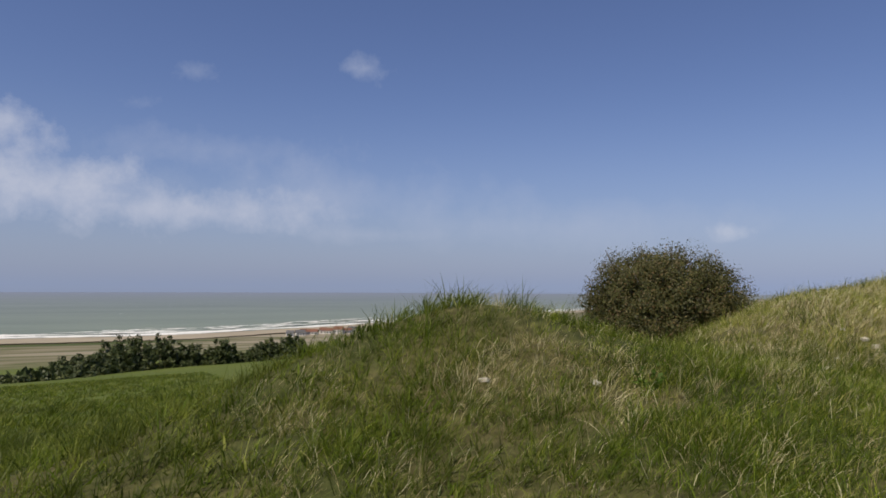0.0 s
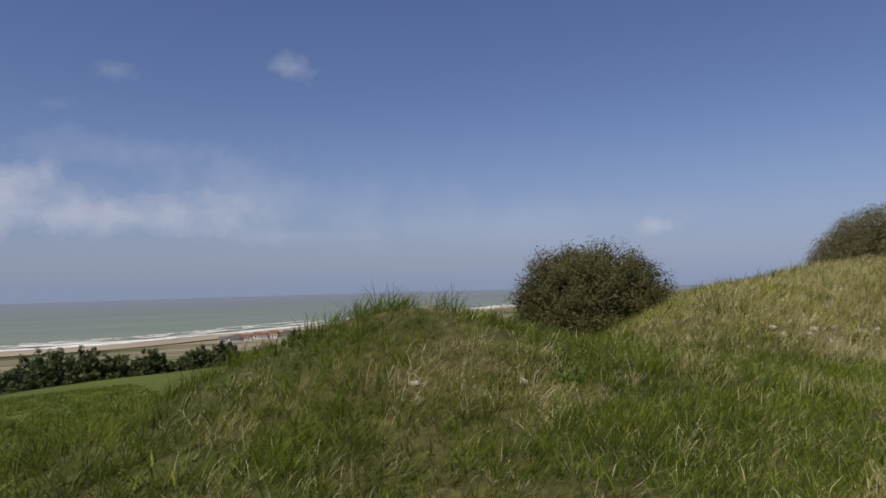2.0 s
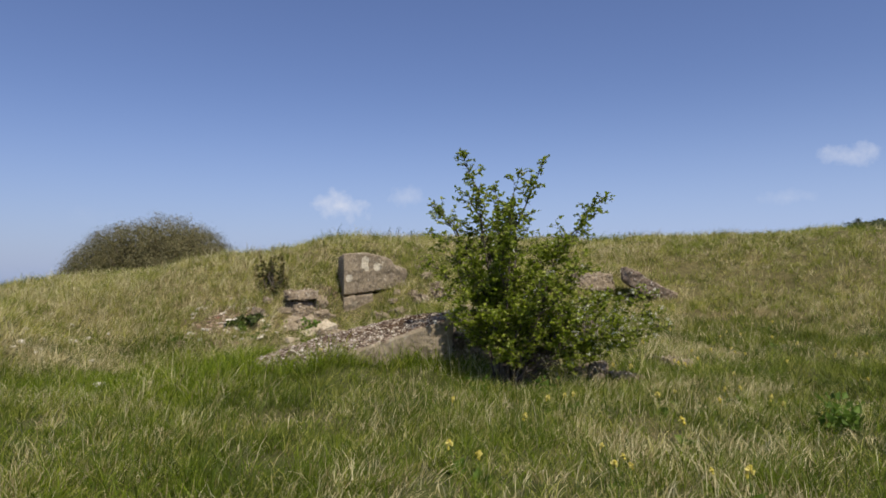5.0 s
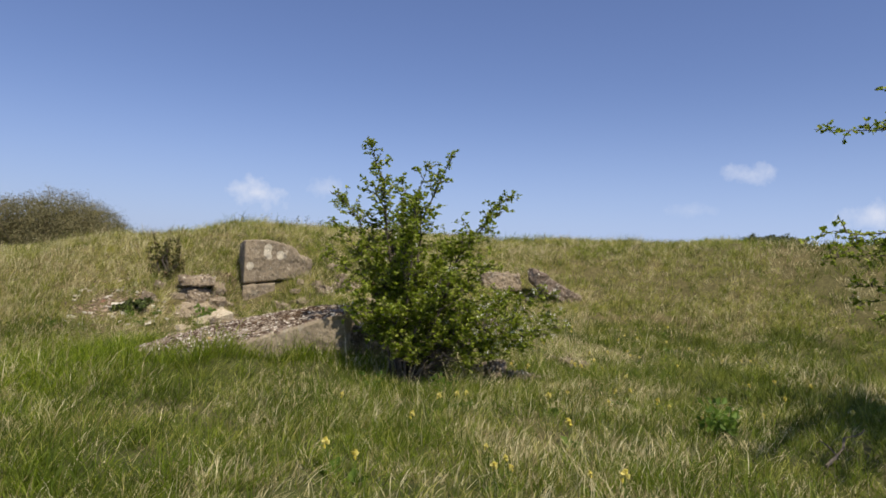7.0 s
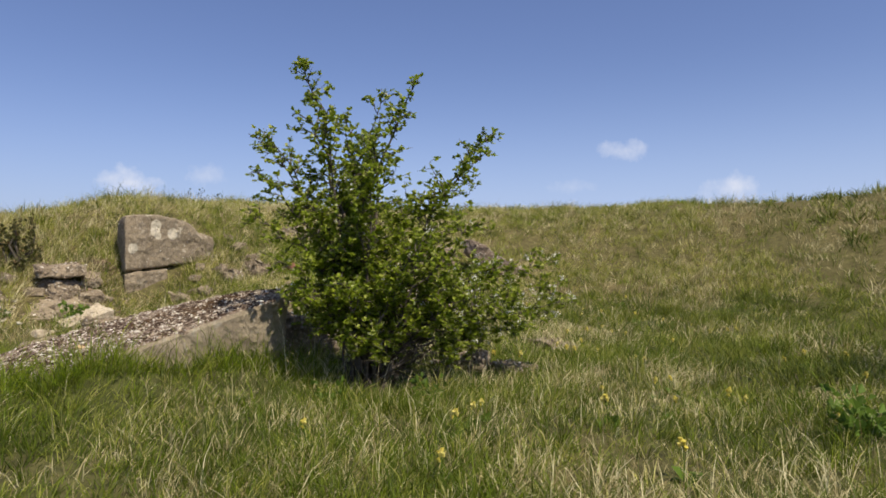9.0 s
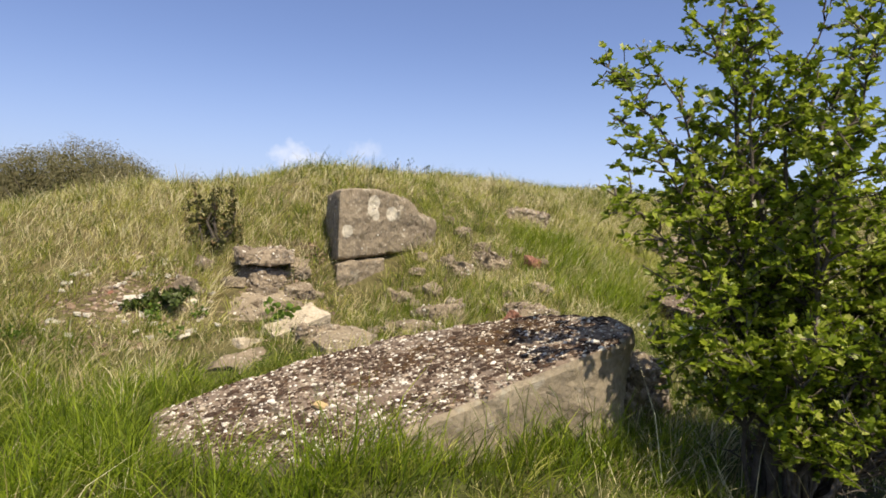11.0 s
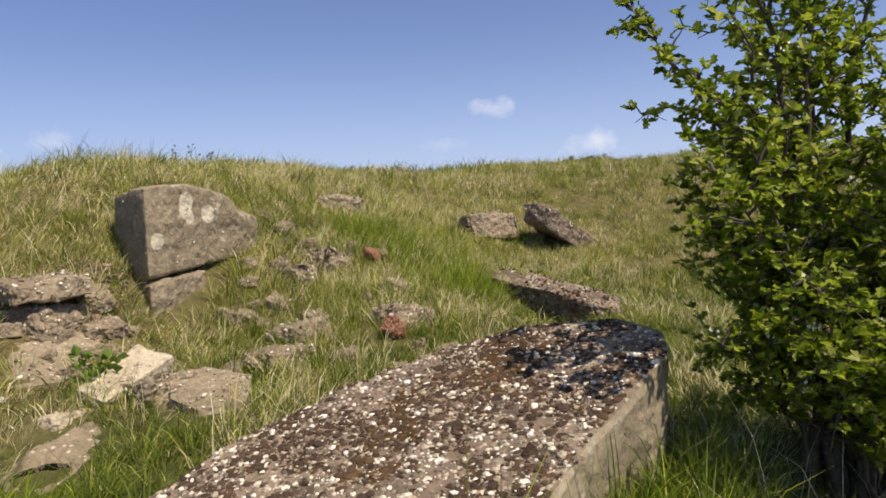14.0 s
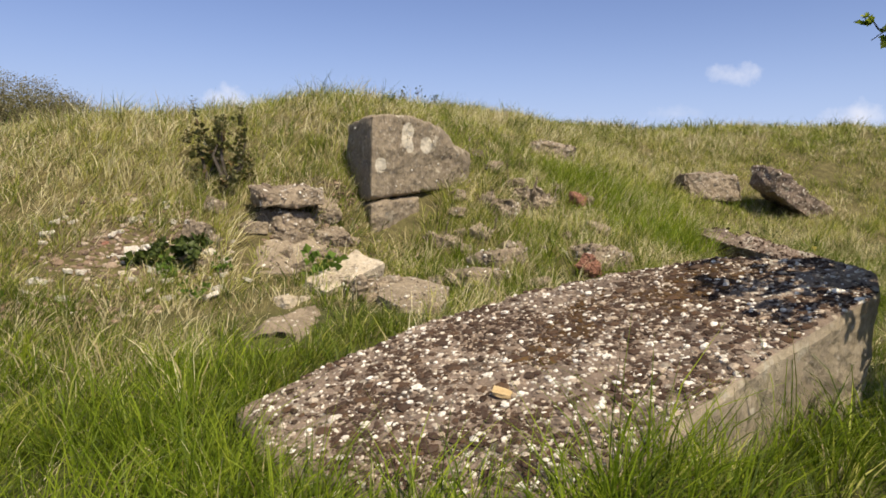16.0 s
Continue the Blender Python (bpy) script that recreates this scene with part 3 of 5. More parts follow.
def moss_mats(x, y, rng):
    near = np.zeros(len(x))
    for mx, my, wide in ((10.95, 1.75, 0.24), (10.75, 2.05, 0.16), (10.6, 2.6, 0.17), (10.85, 2.4, 0.14), (10.35, 2.75, 0.12)):
        near += np.exp(-((x - mx) ** 2 + (y - my) ** 2) / (wide * wide))
    return near + field_noise(x, y, 5.0, 1.0) * 0.5 > rng.uniform(0.35, 0.9, len(x))


mats = held("brown_moss_mats", stones_on(1500, top_spots(1500, 25, moss_mats), (0.008, 0.022), BROWN_MOSS, "brown_moss_mats", 26, 0.2), slab, "rust-brown dried moss mats")
mats["kind"] = "stuff"

tan = part("tan_flint", hull_rock((0.11, 0.06, 0.02), 77, cuts=1), TAN_FLINT, slab, "flat yellowish flint set in the concrete")
tan.matrix_local = pose(*(Vector((10.1, 2.94, on_top(10.1, 2.94) + 0.008)) - slab_mid), -10.5, -10.5, 75)

# the upright block on the slope
block, block_mid = prism_rock("concrete_block", [(14.56, 3.78, 2.26), (14.74, 3.6, 2.3), (14.97, 3.4, 2.3), (15.25, 3.17, 2.25), (15.45, 3.0, 2.19), (15.62, 2.87, 2.02), (15.86, 2.67, 1.95), (15.92, 2.66, 1.5), (15.5, 3.03, 1.5), (14.95, 3.5, 1.44), (14.6, 3.79, 1.4)], (0.82, 0.35, -0.05), BLOCK, 5, 0.022, "grey-brown concrete block with pale lichen spots jutting from the slope", "concrete block", 2)


prism_rock("concrete_lump", [(14.52, 3.79, 1.35), (14.82, 3.54, 1.4), (15.12, 3.28, 1.42), (15.14, 3.28, 0.95), (14.85, 3.52, 0.9), (14.54, 3.78, 0.9)], (0.75, 0.24, 0.0), BLOCK, 8, 0.03, "broken concrete lump wedged under a larger block", "concrete lump", 2)
SPOTS_AT = [((14.98, 3.42, 2.12), 0.1), ((14.95, 3.42, 2.03), 0.09), ((14.99, 3.38, 1.96), 0.07), ((15.2, 3.2, 1.99), 0.1), ((14.66, 3.68, 1.75), 0.09)]
block.data.materials[0] = concrete("lichened_concrete", (0.38, 0.315, 0.225), (0.24, 0.195, 0.14), lichen=(0.56, 0.51, 0.41), grit=0.35, moss=0.22, spots=[(Vector(p) - block_mid, w) for p, w in SPOTS_AT])

studded(block, 520, (0.003, 0.012), 51, -0.5)

ROCKS = [
    # name, place, size, turn, material, seed, label
    ("concrete_lump", (14.2, 4.58, 1.47), (0.64, 0.46, 0.19), (4, -3, -54), RUBBLE, 22, "flat grey concrete lump half sunk in the slope"),
    ("concrete_lump", (14.3, 4.58, 1.16), (0.62, 0.5, 0.3), (-14, 12, -40), RUBBLE, 23, "crumbling concrete lump below a flat stone"),
    ("concrete_lump", (12.98, 3.68, 0.7), (0.5, 0.42, 0.32), (-14, 8, -44), RUBBLE, 46, "rough flint-studded concrete lump beside a pale one"),
    ("chalky_lump", (12.84, 4.22, 0.63), (0.46, 0.2, 0.16), (-8, 10, -38), CHALK, 28, "small pale chalky lump in the grass"),
    ("concrete_lump", (13.6, 2.75, 0.72), (0.62, 0.4, 0.3), (-10, 5, -55), RUBBLE, 29, "dark broken concrete lump overgrown with grass"),
    ("concrete_lump", (14.1, 2.5, 0.85), (0.6, 0.4, 0.26), (-14, 0, -40), RUBBLE, 30, "small concrete lump sunk in the slope"),
    ("concrete_lump", (14.3, 1.45, 0.86), (0.6, 0.45, 0.34), (-14, 8, -60), RUBBLE, 31, "concrete lump beside broken red bricks"),
    ("concrete_lump", (15.75, 1.92, 1.38), (0.52, 0.4, 0.38), (0, 20, -50), RUBBLE, 32, "jagged grey concrete lump on the slope"),
    ("concrete_lump", (15.35, 2.3, 1.28), (0.4, 0.3, 0.3), (0, 10, -20), RUBBLE, 33, "small dark concrete lump beside the block"),
    ("concrete_lump", (18.2, 1.3, 2.12), (0.85, 0.5, 0.36), (0, 4, -70), RUBBLE, 34, "weathered concrete lump high on the slope"),
    ("concrete_lump", (19.45, -1.75, 1.64), (1.15, 0.6, 0.5), (-8, 2, -75), RUBBLE, 35, "pale flat-topped concrete lump in long grass"),
    ("concrete_slab", (19.3, -3.15, 1.52), (1.55, 0.8, 0.4), (12, 26, -68), SLAB, 36, "tilted dark flint-concrete slab leaning in long grass"),
    ("concrete_lump", (12.6, -2.42, 0.24), (0.75, 0.45, 0.26), (0, 0, 10), RUBBLE, 38, "low grey concrete lump in the meadow"),
    ("concrete_lump", (11.1, -0.9, 0.32), (0.5, 0.4, 0.34), (0, 14, 60), RUBBLE, 39, "pale concrete lump under the hawthorn"),
    ("concrete_lump", (10.7, -1.3, 0.26), (0.5, 0.3, 0.22), (0, -8, 30), RUBBLE, 40, "flat concrete lump under the hawthorn"),
    ("concrete_lump", (11.6, 0.95, 0.72), (0.7, 0.5, 0.5), (10, 10, -50), RUBBLE, 41, "flinty concrete lump between slab and hawthorn"),
    ("brick", (13.9, 1.67, 0.83), (0.24, 0.15, 0.18), (10, 30, -50), BRICK, 42, "broken red brick among rubble"),
    ("brick", (13.93, 1.62, 0.78), (0.16, 0.11, 0.12), (0, 10, 20), BRICK, 43, "small piece of red brick among rubble"),
    ("brick", (15.98, 1.3, 1.4), (0.3, 0.16, 0.16), (0, 20, -40), BRICK, 44, "broken red brick on the grassy slope"),
    ("brick", (13.45, 6.0, 1.0), (0.2, 0.11, 0.09), (0, 12, 30), BRICK, 45, "piece of red brick in chalky rubble"),
]
for name, where, size, turn, mat, seed, label in ROCKS:
    lump = rock(name, where, size, turn, mat, seed, label, "brick" if name == "brick" else "concrete lump", sink=0.02 if name == "brick" else size[2] * 0.22, cuts=3 if max(size) < 0.45 else 5, amount=0.022 if mat is CHALK else None)
    if name != "brick":
        studded(lump, int(240 * size[0] * size[1] / 0.3) + 60, (0.005, 0.017 if mat is not CHALK else 0.012), seed * 3)

slope_lump, _ = prism_rock("concrete_lump", [(14.13, 4.18, 0.99), (14.06, 4.56, 1.08), (13.9, 5.12, 1.06), (13.22, 5.16, 0.78), (13.34, 4.36, 0.78), (13.75, 4.14, 0.87)], (0.1, 0.05, -0.34), BLOCK, 24, 0.026, "smooth sloping concrete lump sunk in grass", "concrete lump", 0)
studded(slope_lump, 420, (0.004, 0.014), 72, 0.3)
grey_lump, _ = prism_rock("concrete_lump", [(13.3, 3.36, 0.77), (13.04, 3.6, 0.8), (12.6, 3.6, 0.72), (12.34, 3.42, 0.68), (12.42, 3.12, 0.67), (12.92, 3.04, 0.74)], (0.02, 0.02, -0.4), BLOCK, 26, 0.022, "grey concrete lump with a smooth sloping top beside a pale block", "concrete lump", 0)
studded(grey_lump, 260, (0.004, 0.013), 76, 0.2)
chalk_lump, _ = prism_rock("chalky_lump", [(13.45, 3.84, 0.98), (13.27, 3.58, 0.89), (12.82, 4.02, 0.7), (13.06, 4.22, 0.77)], (0.1, 0.05, -0.28), CHALK, 25, 0.034, "pale yellowish block of chalky concrete lying askew", "concrete lump", 0)
studded(chalk_lump, 160, (0.004, 0.012), 75, -0.3)
low_lump, low_mid = prism_rock("concrete_lump", [(12.22, 4.52, 0.47), (12.42, 4.36, 0.58), (12.64, 4.08, 0.63), (12.38, 3.94, 0.57), (12.08, 4.12, 0.44), (12.0, 4.4, 0.36)], (0.05, 0.03, -0.36), RUBBLE, 27, 0.02, "low concrete lump with an open round hole", "concrete lump", 0, 0.026)
# its hollow, pushed in, with the shade inside painted as a near-black colour
HOLLOW, INTO = Vector((12.17, 4.3, 0.47)) - low_mid, Vector((0.6, 0.05, -0.8)).normalized()
low_lump.data.materials.append(HOLE_SHADE)
reach = {}
for v in low_lump.data.vertices:
    off = v.co - HOLLOW
    flat = off - INTO * off.dot(INTO)
    reach[v.index] = math.hypot(flat.y / 0.16, math.hypot(flat.x, flat.z) / 0.085) + 0.25 * noise.noise(v.co * 14) if abs(off.dot(INTO)) < 0.12 else 9.0
for v in low_lump.data.vertices:
    if reach[v.index] < 1:
        v.co += INTO * 0.14 * (1 - reach[v.index] ** 3)
for face in low_lump.data.polygons:
    if max(reach[k] for k in face.vertices) < 1.05:
        face.material_index = 1
second_slab, _ = prism_rock("concrete_slab", [(16.5, -0.42, 1.04), (16.15, -0.74, 0.99), (15.72, -1.02, 0.9), (15.3, -1.34, 0.8), (14.85, -1.55, 0.68), (14.6, -1.3, 0.62), (14.7, -1.0, 0.66), (15.05, -0.82, 0.74), (15.35, -0.7, 0.82), (15.7, -0.45, 0.9), (16.15, -0.25, 0.99)], (0.1, -0.1, -0.5), SLAB, 37, 0.06, "long broken slab of flint concrete with a dark underside", "concrete slab", 2)

studded(second_slab, 700, (0.005, 0.016), 53, -0.3)
studded(second_slab, 700, (0.008, 0.026), 54, 0.1, MOSS)

r4 = random.Random(88)
for k in range(66):
    if k < 26:
        x, y = r4.uniform(13.3, 14.6), r4.uniform(3.9, 5.3)
    elif k < 56:
        x, y = r4.uniform(13.0, 15.2), r4.uniform(1.2, 3.3)
    else:
        x, y = r4.uniform(15.3, 17.0), r4.uniform(1.2, 3.0)
    w = r4.uniform(0.06, 0.22)
    rock("rubble_stone", (x, y, float(rise(x, y)) + w * 0.1), (w * 1.4, w, w * 0.8), (r4.uniform(-25, 25), r4.uniform(-25, 25), r4.uniform(0, 180)), r4.choice((RUBBLE, RUBBLE, BLOCK)), 130 + k, "small broken piece of concrete rubble in the grass", "stone", group="rubble stones", cuts=2)

def loose_stone(where, size, seed, mat=None, label="small white chalk stone lying in the grass"):
    ob = rock("chalk_stone", where, size, (seed * 17 % 25, seed * 31 % 20, seed * 67 % 180), mat or WHITE_STONE, seed, label, "stone", group="chalk stones", cuts=1)
    return ob


rng = random.Random(5)
for k, (x, y, s) in enumerate([(4.33, 6.68, 0.1), (3.455, 7.3, 0.09), (9.43, 5.85, 0.15), (10.5, 7.85, 0.09), (12.91, 4.89, 0.1), (12.68, 6.0, 0.13), (13.3, 5.71, 0.15), (13.46, 5.12, 0.11), (13.38, 5.62, 0.12), (12.8, 5.4, 0.08), (13.75, 5.35, 0.22), (13.0, 6.0, 0.09), (12.75, 4.9, 0.13), (13.1, 4.7, 0.1), (9.8, 7.7, 0.07), (11.3, 7.2, 0.07)]):
    s *= 0.62 if x > 12 else 0.85
    loose_stone((x, y, float(rise(x, y)) + s * 0.28), (s * (1.2 + 0.13 * (k % 5)), s, s * (0.5 + 0.1 * (k % 4))), 60 + k)
for k in range(44):
    a, r = rng.uniform(0, math.tau), rng.random() ** 0.7
    x, y = 13.2 + 0.85 * r * math.cos(a), 5.75 + 0.95 * r * math.sin(a)
    s = rng.uniform(0.025, 0.07)
    loose_stone((x, y, float(rise(x, y)) + s * 0.3), (s * rng.uniform(1.1, 1.9), s, s * rng.uniform(0.45, 0.8)), 90 + k, label="small chalk fragment in the rubble patch")


for k in range(26):
    x, y = rng.uniform(8.6, 12.8), 8.0 + rng.gauss(0, 0.35)
    s = rng.uniform(0.03, 0.09)
    loose_stone((x, y, float(rise(x, y)) + s * 0.5), (s * rng.uniform(1.1, 1.8), s, s * rng.uniform(0.5, 0.8)), 700 + k, label="small pale stone on the dry bank")

crumb_rng = np.random.default_rng(44)
k = 2600
ca, cr = crumb_rng.uniform(0, 2 * np.pi, k), crumb_rng.random(k) ** 0.6
cx = np.where(np.arange(k) < 1900, 13.22 + 0.9 * cr * np.cos(ca), 14.3 + 0.7 * cr * np.cos(ca))
cy = np.where(np.arange(k) < 1900, 5.8 + 0.9 * cr * np.sin(ca), 4.2 + 0.7 * cr * np.sin(ca))
crumbs = held("rubble_crumbs", stones_on(k, (np.stack([cx, cy, rise(cx, cy)], -1), np.tile([-0.3, -0.1, 1.0], (k, 1))), (0.008, 0.034), CRUMB, "rubble_crumbs", 45))
tagged(crumbs, "brown crumbs of soil, brick and chalk on a bare patch", "rubble", kind="stuff")


# ---- shrubs and trees ----
def tube(bm, points, radii, sides=6):
    rings = []
    for i, (p, r) in enumerate(zip(points, radii)):
        ahead = (points[min(i + 1, len(points) - 1)] - points[max(i - 1, 0)]).normalized()
        side = ahead.orthogonal().normalized()
        other = ahead.cross(side)
        rings.append([bm.verts.new(p + (side * math.cos(a) + other * math.sin(a)) * r) for a in (j * math.tau / sides for j in range(sides))])
    for a, b in zip(rings, rings[1:]):
        for j in range(sides):
            bm.faces.new((a[j], a[(j + 1) % sides], b[(j + 1) % sides], b[j]))
    bm.faces.new(rings[-1])


def limb(start, end, bow, rng, steps=8, wiggle=0.05):
    """Points of a bent limb."""
    start, end = Vector(start), Vector(end)
    out = []
    for i in range(steps + 1):
        k = i / steps
        p = start.lerp(end, k) + Vector(bow) * math.sin(k * math.pi)
        if 0 < i < steps:
            p += Vector([rng.uniform(-1, 1) for _ in range(3)]) * wiggle
        out.append(p)
    return out


def leaves(name, at, out, size, mat, seed, droop=0.2):
    """Folded pointed leaves: one mesh."""
    rng = np.random.default_rng(seed)
    k = len(at)
    d = out + rng.normal(0, 0.75, (k, 3)) + [0, 0, -droop]
    d /= np.linalg.norm(d, axis=1, keepdims=True) + 1e-9
    side = np.cross(d, rng.normal(0, 1, (k, 3)))
    side /= np.linalg.norm(side, axis=1, keepdims=True) + 1e-9
    lift = np.cross(side, d)
    s = (size * rng.uniform(0.55, 1.4, k))[:, None]
    v = np.stack([at, at + d * s * 0.5 + side * s * 0.42 + lift * s * 0.16, at + d * s, at + d * s * 0.5 - side * s * 0.42 + lift * s * 0.16], 1)
    i = np.arange(k)[:, None] * 4
    f = np.concatenate([i, i + 1, i + 2, i, i + 2, i + 3], 1)
    return raw_mesh(name, v.reshape(-1, 3), np.full(2 * k, 3), f.ravel(), mat)


def lobed_leaves(name, at, out, size, mat, seed):
    """Small lobed leaves, each folded along its rib: one mesh."""
    rng = np.random.default_rng(seed)
    k = len(at)
    d = out + rng.normal(0, 0.35, (k, 3))
    d /= np.linalg.norm(d, axis=1, keepdims=True) + 1e-9
    side = np.cross(d, np.array([0, 0, 1.0]) + rng.normal(0, 0.55, (k, 3)))
    side /= np.linalg.norm(side, axis=1, keepdims=True) + 1e-9
    lift = np.cross(side, d)
    s = (size * rng.uniform(0.5, 1.3, k))[:, None]
    rows = [at, at + d * s]
    for way in (1, -1):
        for u, w in ((0.3, 0.36), (0.42, 0.2), (0.72, 0.33), (0.8, 0.15)):
            rows.append(at + d * s * u + side * s * w * way + lift * s * w * 0.4)
    v = np.stack(rows, 1)
    i = np.arange(k)[:, None] * 10
    f = np.concatenate([i, i + 2, i + 3, i + 4, i + 5, i + 1, i, i + 1, i + 9, i + 8, i + 7, i + 6], 1)
    return raw_mesh(name, v.reshape(-1, 3), np.full(2 * k, 6), f.ravel(), mat)


def arch(foot, tip, rng, steps=12, wiggle=0.02):
    """A limb that first climbs, then leans out to its tip."""
    foot, tip = Vector(foot), Vector(tip)
    span = tip - foot
    knee = foot + Vector((span.x * 0.28, span.y * 0.28, span.z * 0.62 + 0.12 * span.length))
    out = []
    for i in range(steps + 1):
        k = i / steps
        p = foot * (1 - k) ** 2 + knee * 2 * k * (1 - k) + tip * k * k
        if 0 < i < steps:
            p += Vector([rng.gauss(0, wiggle) for _ in range(3)])
        out.append(p)
    return out


def shingled_leaves(name, at, out, size, mat, seed):
    """Small leaves lying roughly face outward, as on a clipped or wind-shorn crown: one mesh."""
    rng = np.random.default_rng(seed)
    k = len(at)
    face = out / (np.linalg.norm(out, axis=1, keepdims=True) + 1e-9) + rng.normal(0, 0.38, (k, 3))
    along = np.cross(face, rng.normal(0, 1, (k, 3)))
    along /= np.linalg.norm(along, axis=1, keepdims=True) + 1e-9
    side = np.cross(face, along)
    side /= np.linalg.norm(side, axis=1, keepdims=True) + 1e-9
    s = (size * rng.uniform(0.55, 1.35, k))[:, None]
    v = np.stack([at, at + along * s * 0.5 + side * s * 0.36, at + along * s, at + along * s * 0.5 - side * s * 0.36], 1)
    i = np.arange(k)[:, None] * 4
    return raw_mesh(name, v.reshape(-1, 3), np.full(k, 4), (i + np.arange(4)).ravel(), mat)


def hawthorn(base, tips, seed, leaf, label, bloom=None, twigs=7.5, reach=0.48, start=0.2, per_node=5, thick=0.021, clear=0.34):
    """A thorn tree: limbs to the given tips, side branches, and leaf tufts along the shoots."""
    rng = random.Random(seed)
    root = new("hawthorn_tree")
    root.location = base
    wood, at, out, flowers = bmesh.new(), [], [], []

    def tufts(p, q, step):
        aim = (q - p).normalized()
        for m in range(max(2, int((q - p).length / step))):
            c = p.lerp(q, min(1.0, (m + rng.random()) * step / max((q - p).length, step))) + Vector([rng.gauss(0, 0.012) for _ in range(3)])
            if c.z < (clear + 0.2 * math.sin(5 * c.x + 7 * c.y) if c.y > -0.75 else 0.15):
                continue
            for _ in range(rng.randint(per_node - 2, per_node + 1)):
                a = rng.uniform(0, math.tau)
                at.append(c)
                out.append(aim * 0.6 + Vector((math.cos(a), math.sin(a), rng.uniform(-0.3, 0.7))))
            if bloom and rng.random() < bloom(c):
                flowers.append(c + Vector((0, 0, 0.035)))

    for tip, *fork in tips:
        foot = Vector((rng.uniform(-0.14, 0.14), rng.uniform(-0.2, 0.2), fork[0] if fork else -0.15))
        tip = Vector(tip) - Vector(base)
        length = (tip - foot).length
        main = arch(foot, tip, rng, 12, 0.018 * length ** 0.5)
        tube(wood, main, [max(thick * (length / 2.6) * (1 - i / 12.6), 0.0035) for i in range(13)])
        for i in range(7, 12):
            tufts(main[i], main[i + 1], 0.05)
        for j in range(int(twigs * (1.2 + length))):
            k = rng.uniform(start, 0.97)
            i = int(k * 12)
            p = main[i].lerp(main[i + 1], k * 12 - i)
            ahead = (main[i + 1] - main[i]).normalized()
            a = rng.uniform(0, math.tau)
            sideways = ahead.orthogonal().normalized()
            sideways = sideways * math.cos(a) + ahead.cross(sideways) * math.sin(a)
            far = (0.09 + reach * (1 - k) ** 0.8) * rng.uniform(0.55, 1.2)
            q = p + (ahead * rng.uniform(0.2, 0.8) + sideways + Vector((0, 0, 0.15))).normalized() * far
            twig = limb(p, q, Vector((0, 0, 0.06 * far)), rng, 4, 0.012)
            tube(wood, twig, [max(0.009 * (1 - n / 4.6), 0.002) for n in range(5)], 4)
            tufts(p.lerp(q, 0.2), q, 0.045)
            for _ in range(int(far / 0.1)):
                b = twig[rng.randint(1, 4)]
                e = b + Vector((rng.gauss(0, 1), rng.gauss(0, 1), rng.gauss(0.25, 0.8))).normalized() * far * rng.uniform(0.25, 0.5)
                tube(wood, [b, b.lerp(e, 0.5) + Vector((0, 0, 0.01)), e], [0.004, 0.003, 0.0015], 4)
                tufts(b.lerp(e, 0.2), e, 0.045)
    part("trunk", wood, BARK, root, "grey-brown thorny stems and limbs", True)
    held("crown", lobed_leaves("crown", np.array(at), np.array(out), leaf, HAWTHORN, seed), root, "small glossy green lobed leaves")
    if flowers:
        many = np.repeat(np.array(flowers), 7, 0) + np.random.default_rng(seed).normal(0, 0.016, (len(flowers) * 7, 3))
        held("blossom", leaves("blossom", many, np.tile([0.0, 0, 1], (len(many), 1)), 0.02, BLOSSOM, seed + 1, 0), root, "clusters of small white blossom")
    return tagged(root, label, "tree")


def bloom_low(c):
    return 0.012 + 0.16 * (c.y < -0.9) * (c.z < 1.4)


G0 = float(rise(10.2, 0.34))
hawthorn((10.2, 0.34, G0), [((x, y, z),) for x, y, z in (
    (10.3, 0.95, 3.58), (10.3, 0.12, 3.26), (10.3, -0.29, 3.42), (10.5, -1.16, 2.9), (10.3, -1.0, 2.62), (10.42, 1.46, 2.8), (9.95, 1.3, 2.75), (10.0, 1.42, 2.4), (9.85, 1.5, 2.0),
    (10.3, -0.83, 1.9), (10.3, -1.88, 1.26), (10.3, -1.66, 0.92), (10.1, -1.05, 0.65), (10.15, 1.15, 1.2), (9.9, 0.85, 1.05), (10.3, -0.52, 2.28), (9.65, 1.3, 1.6), (10.4, -1.4, 1.5),
    (9.5, 0.4, 2.3), (9.4, -0.3, 1.75), (9.4, 0.6, 1.35), (9.55, -0.75, 1.15), (9.6, 0.2, 2.8), (9.7, -0.85, 1.85), (11.05, 0.5, 2.6), (11.15, -0.4, 2.2), (11.05, -1.1, 1.4), (11.1, 0.4, 1.6), (10.7, 0.5, 3.1), (10.0, 0.75, 3.05), (10.0, -1.45, 1.1), (10.7, 0.9, 2.0), (10.35, -1.8, 1.5), (10.4, -1.45, 0.75), (10.2, -1.95, 1.02))],
    71, 0.049, "green hawthorn shrub with upright stems beside the slab", bloom_low, twigs=8.5)

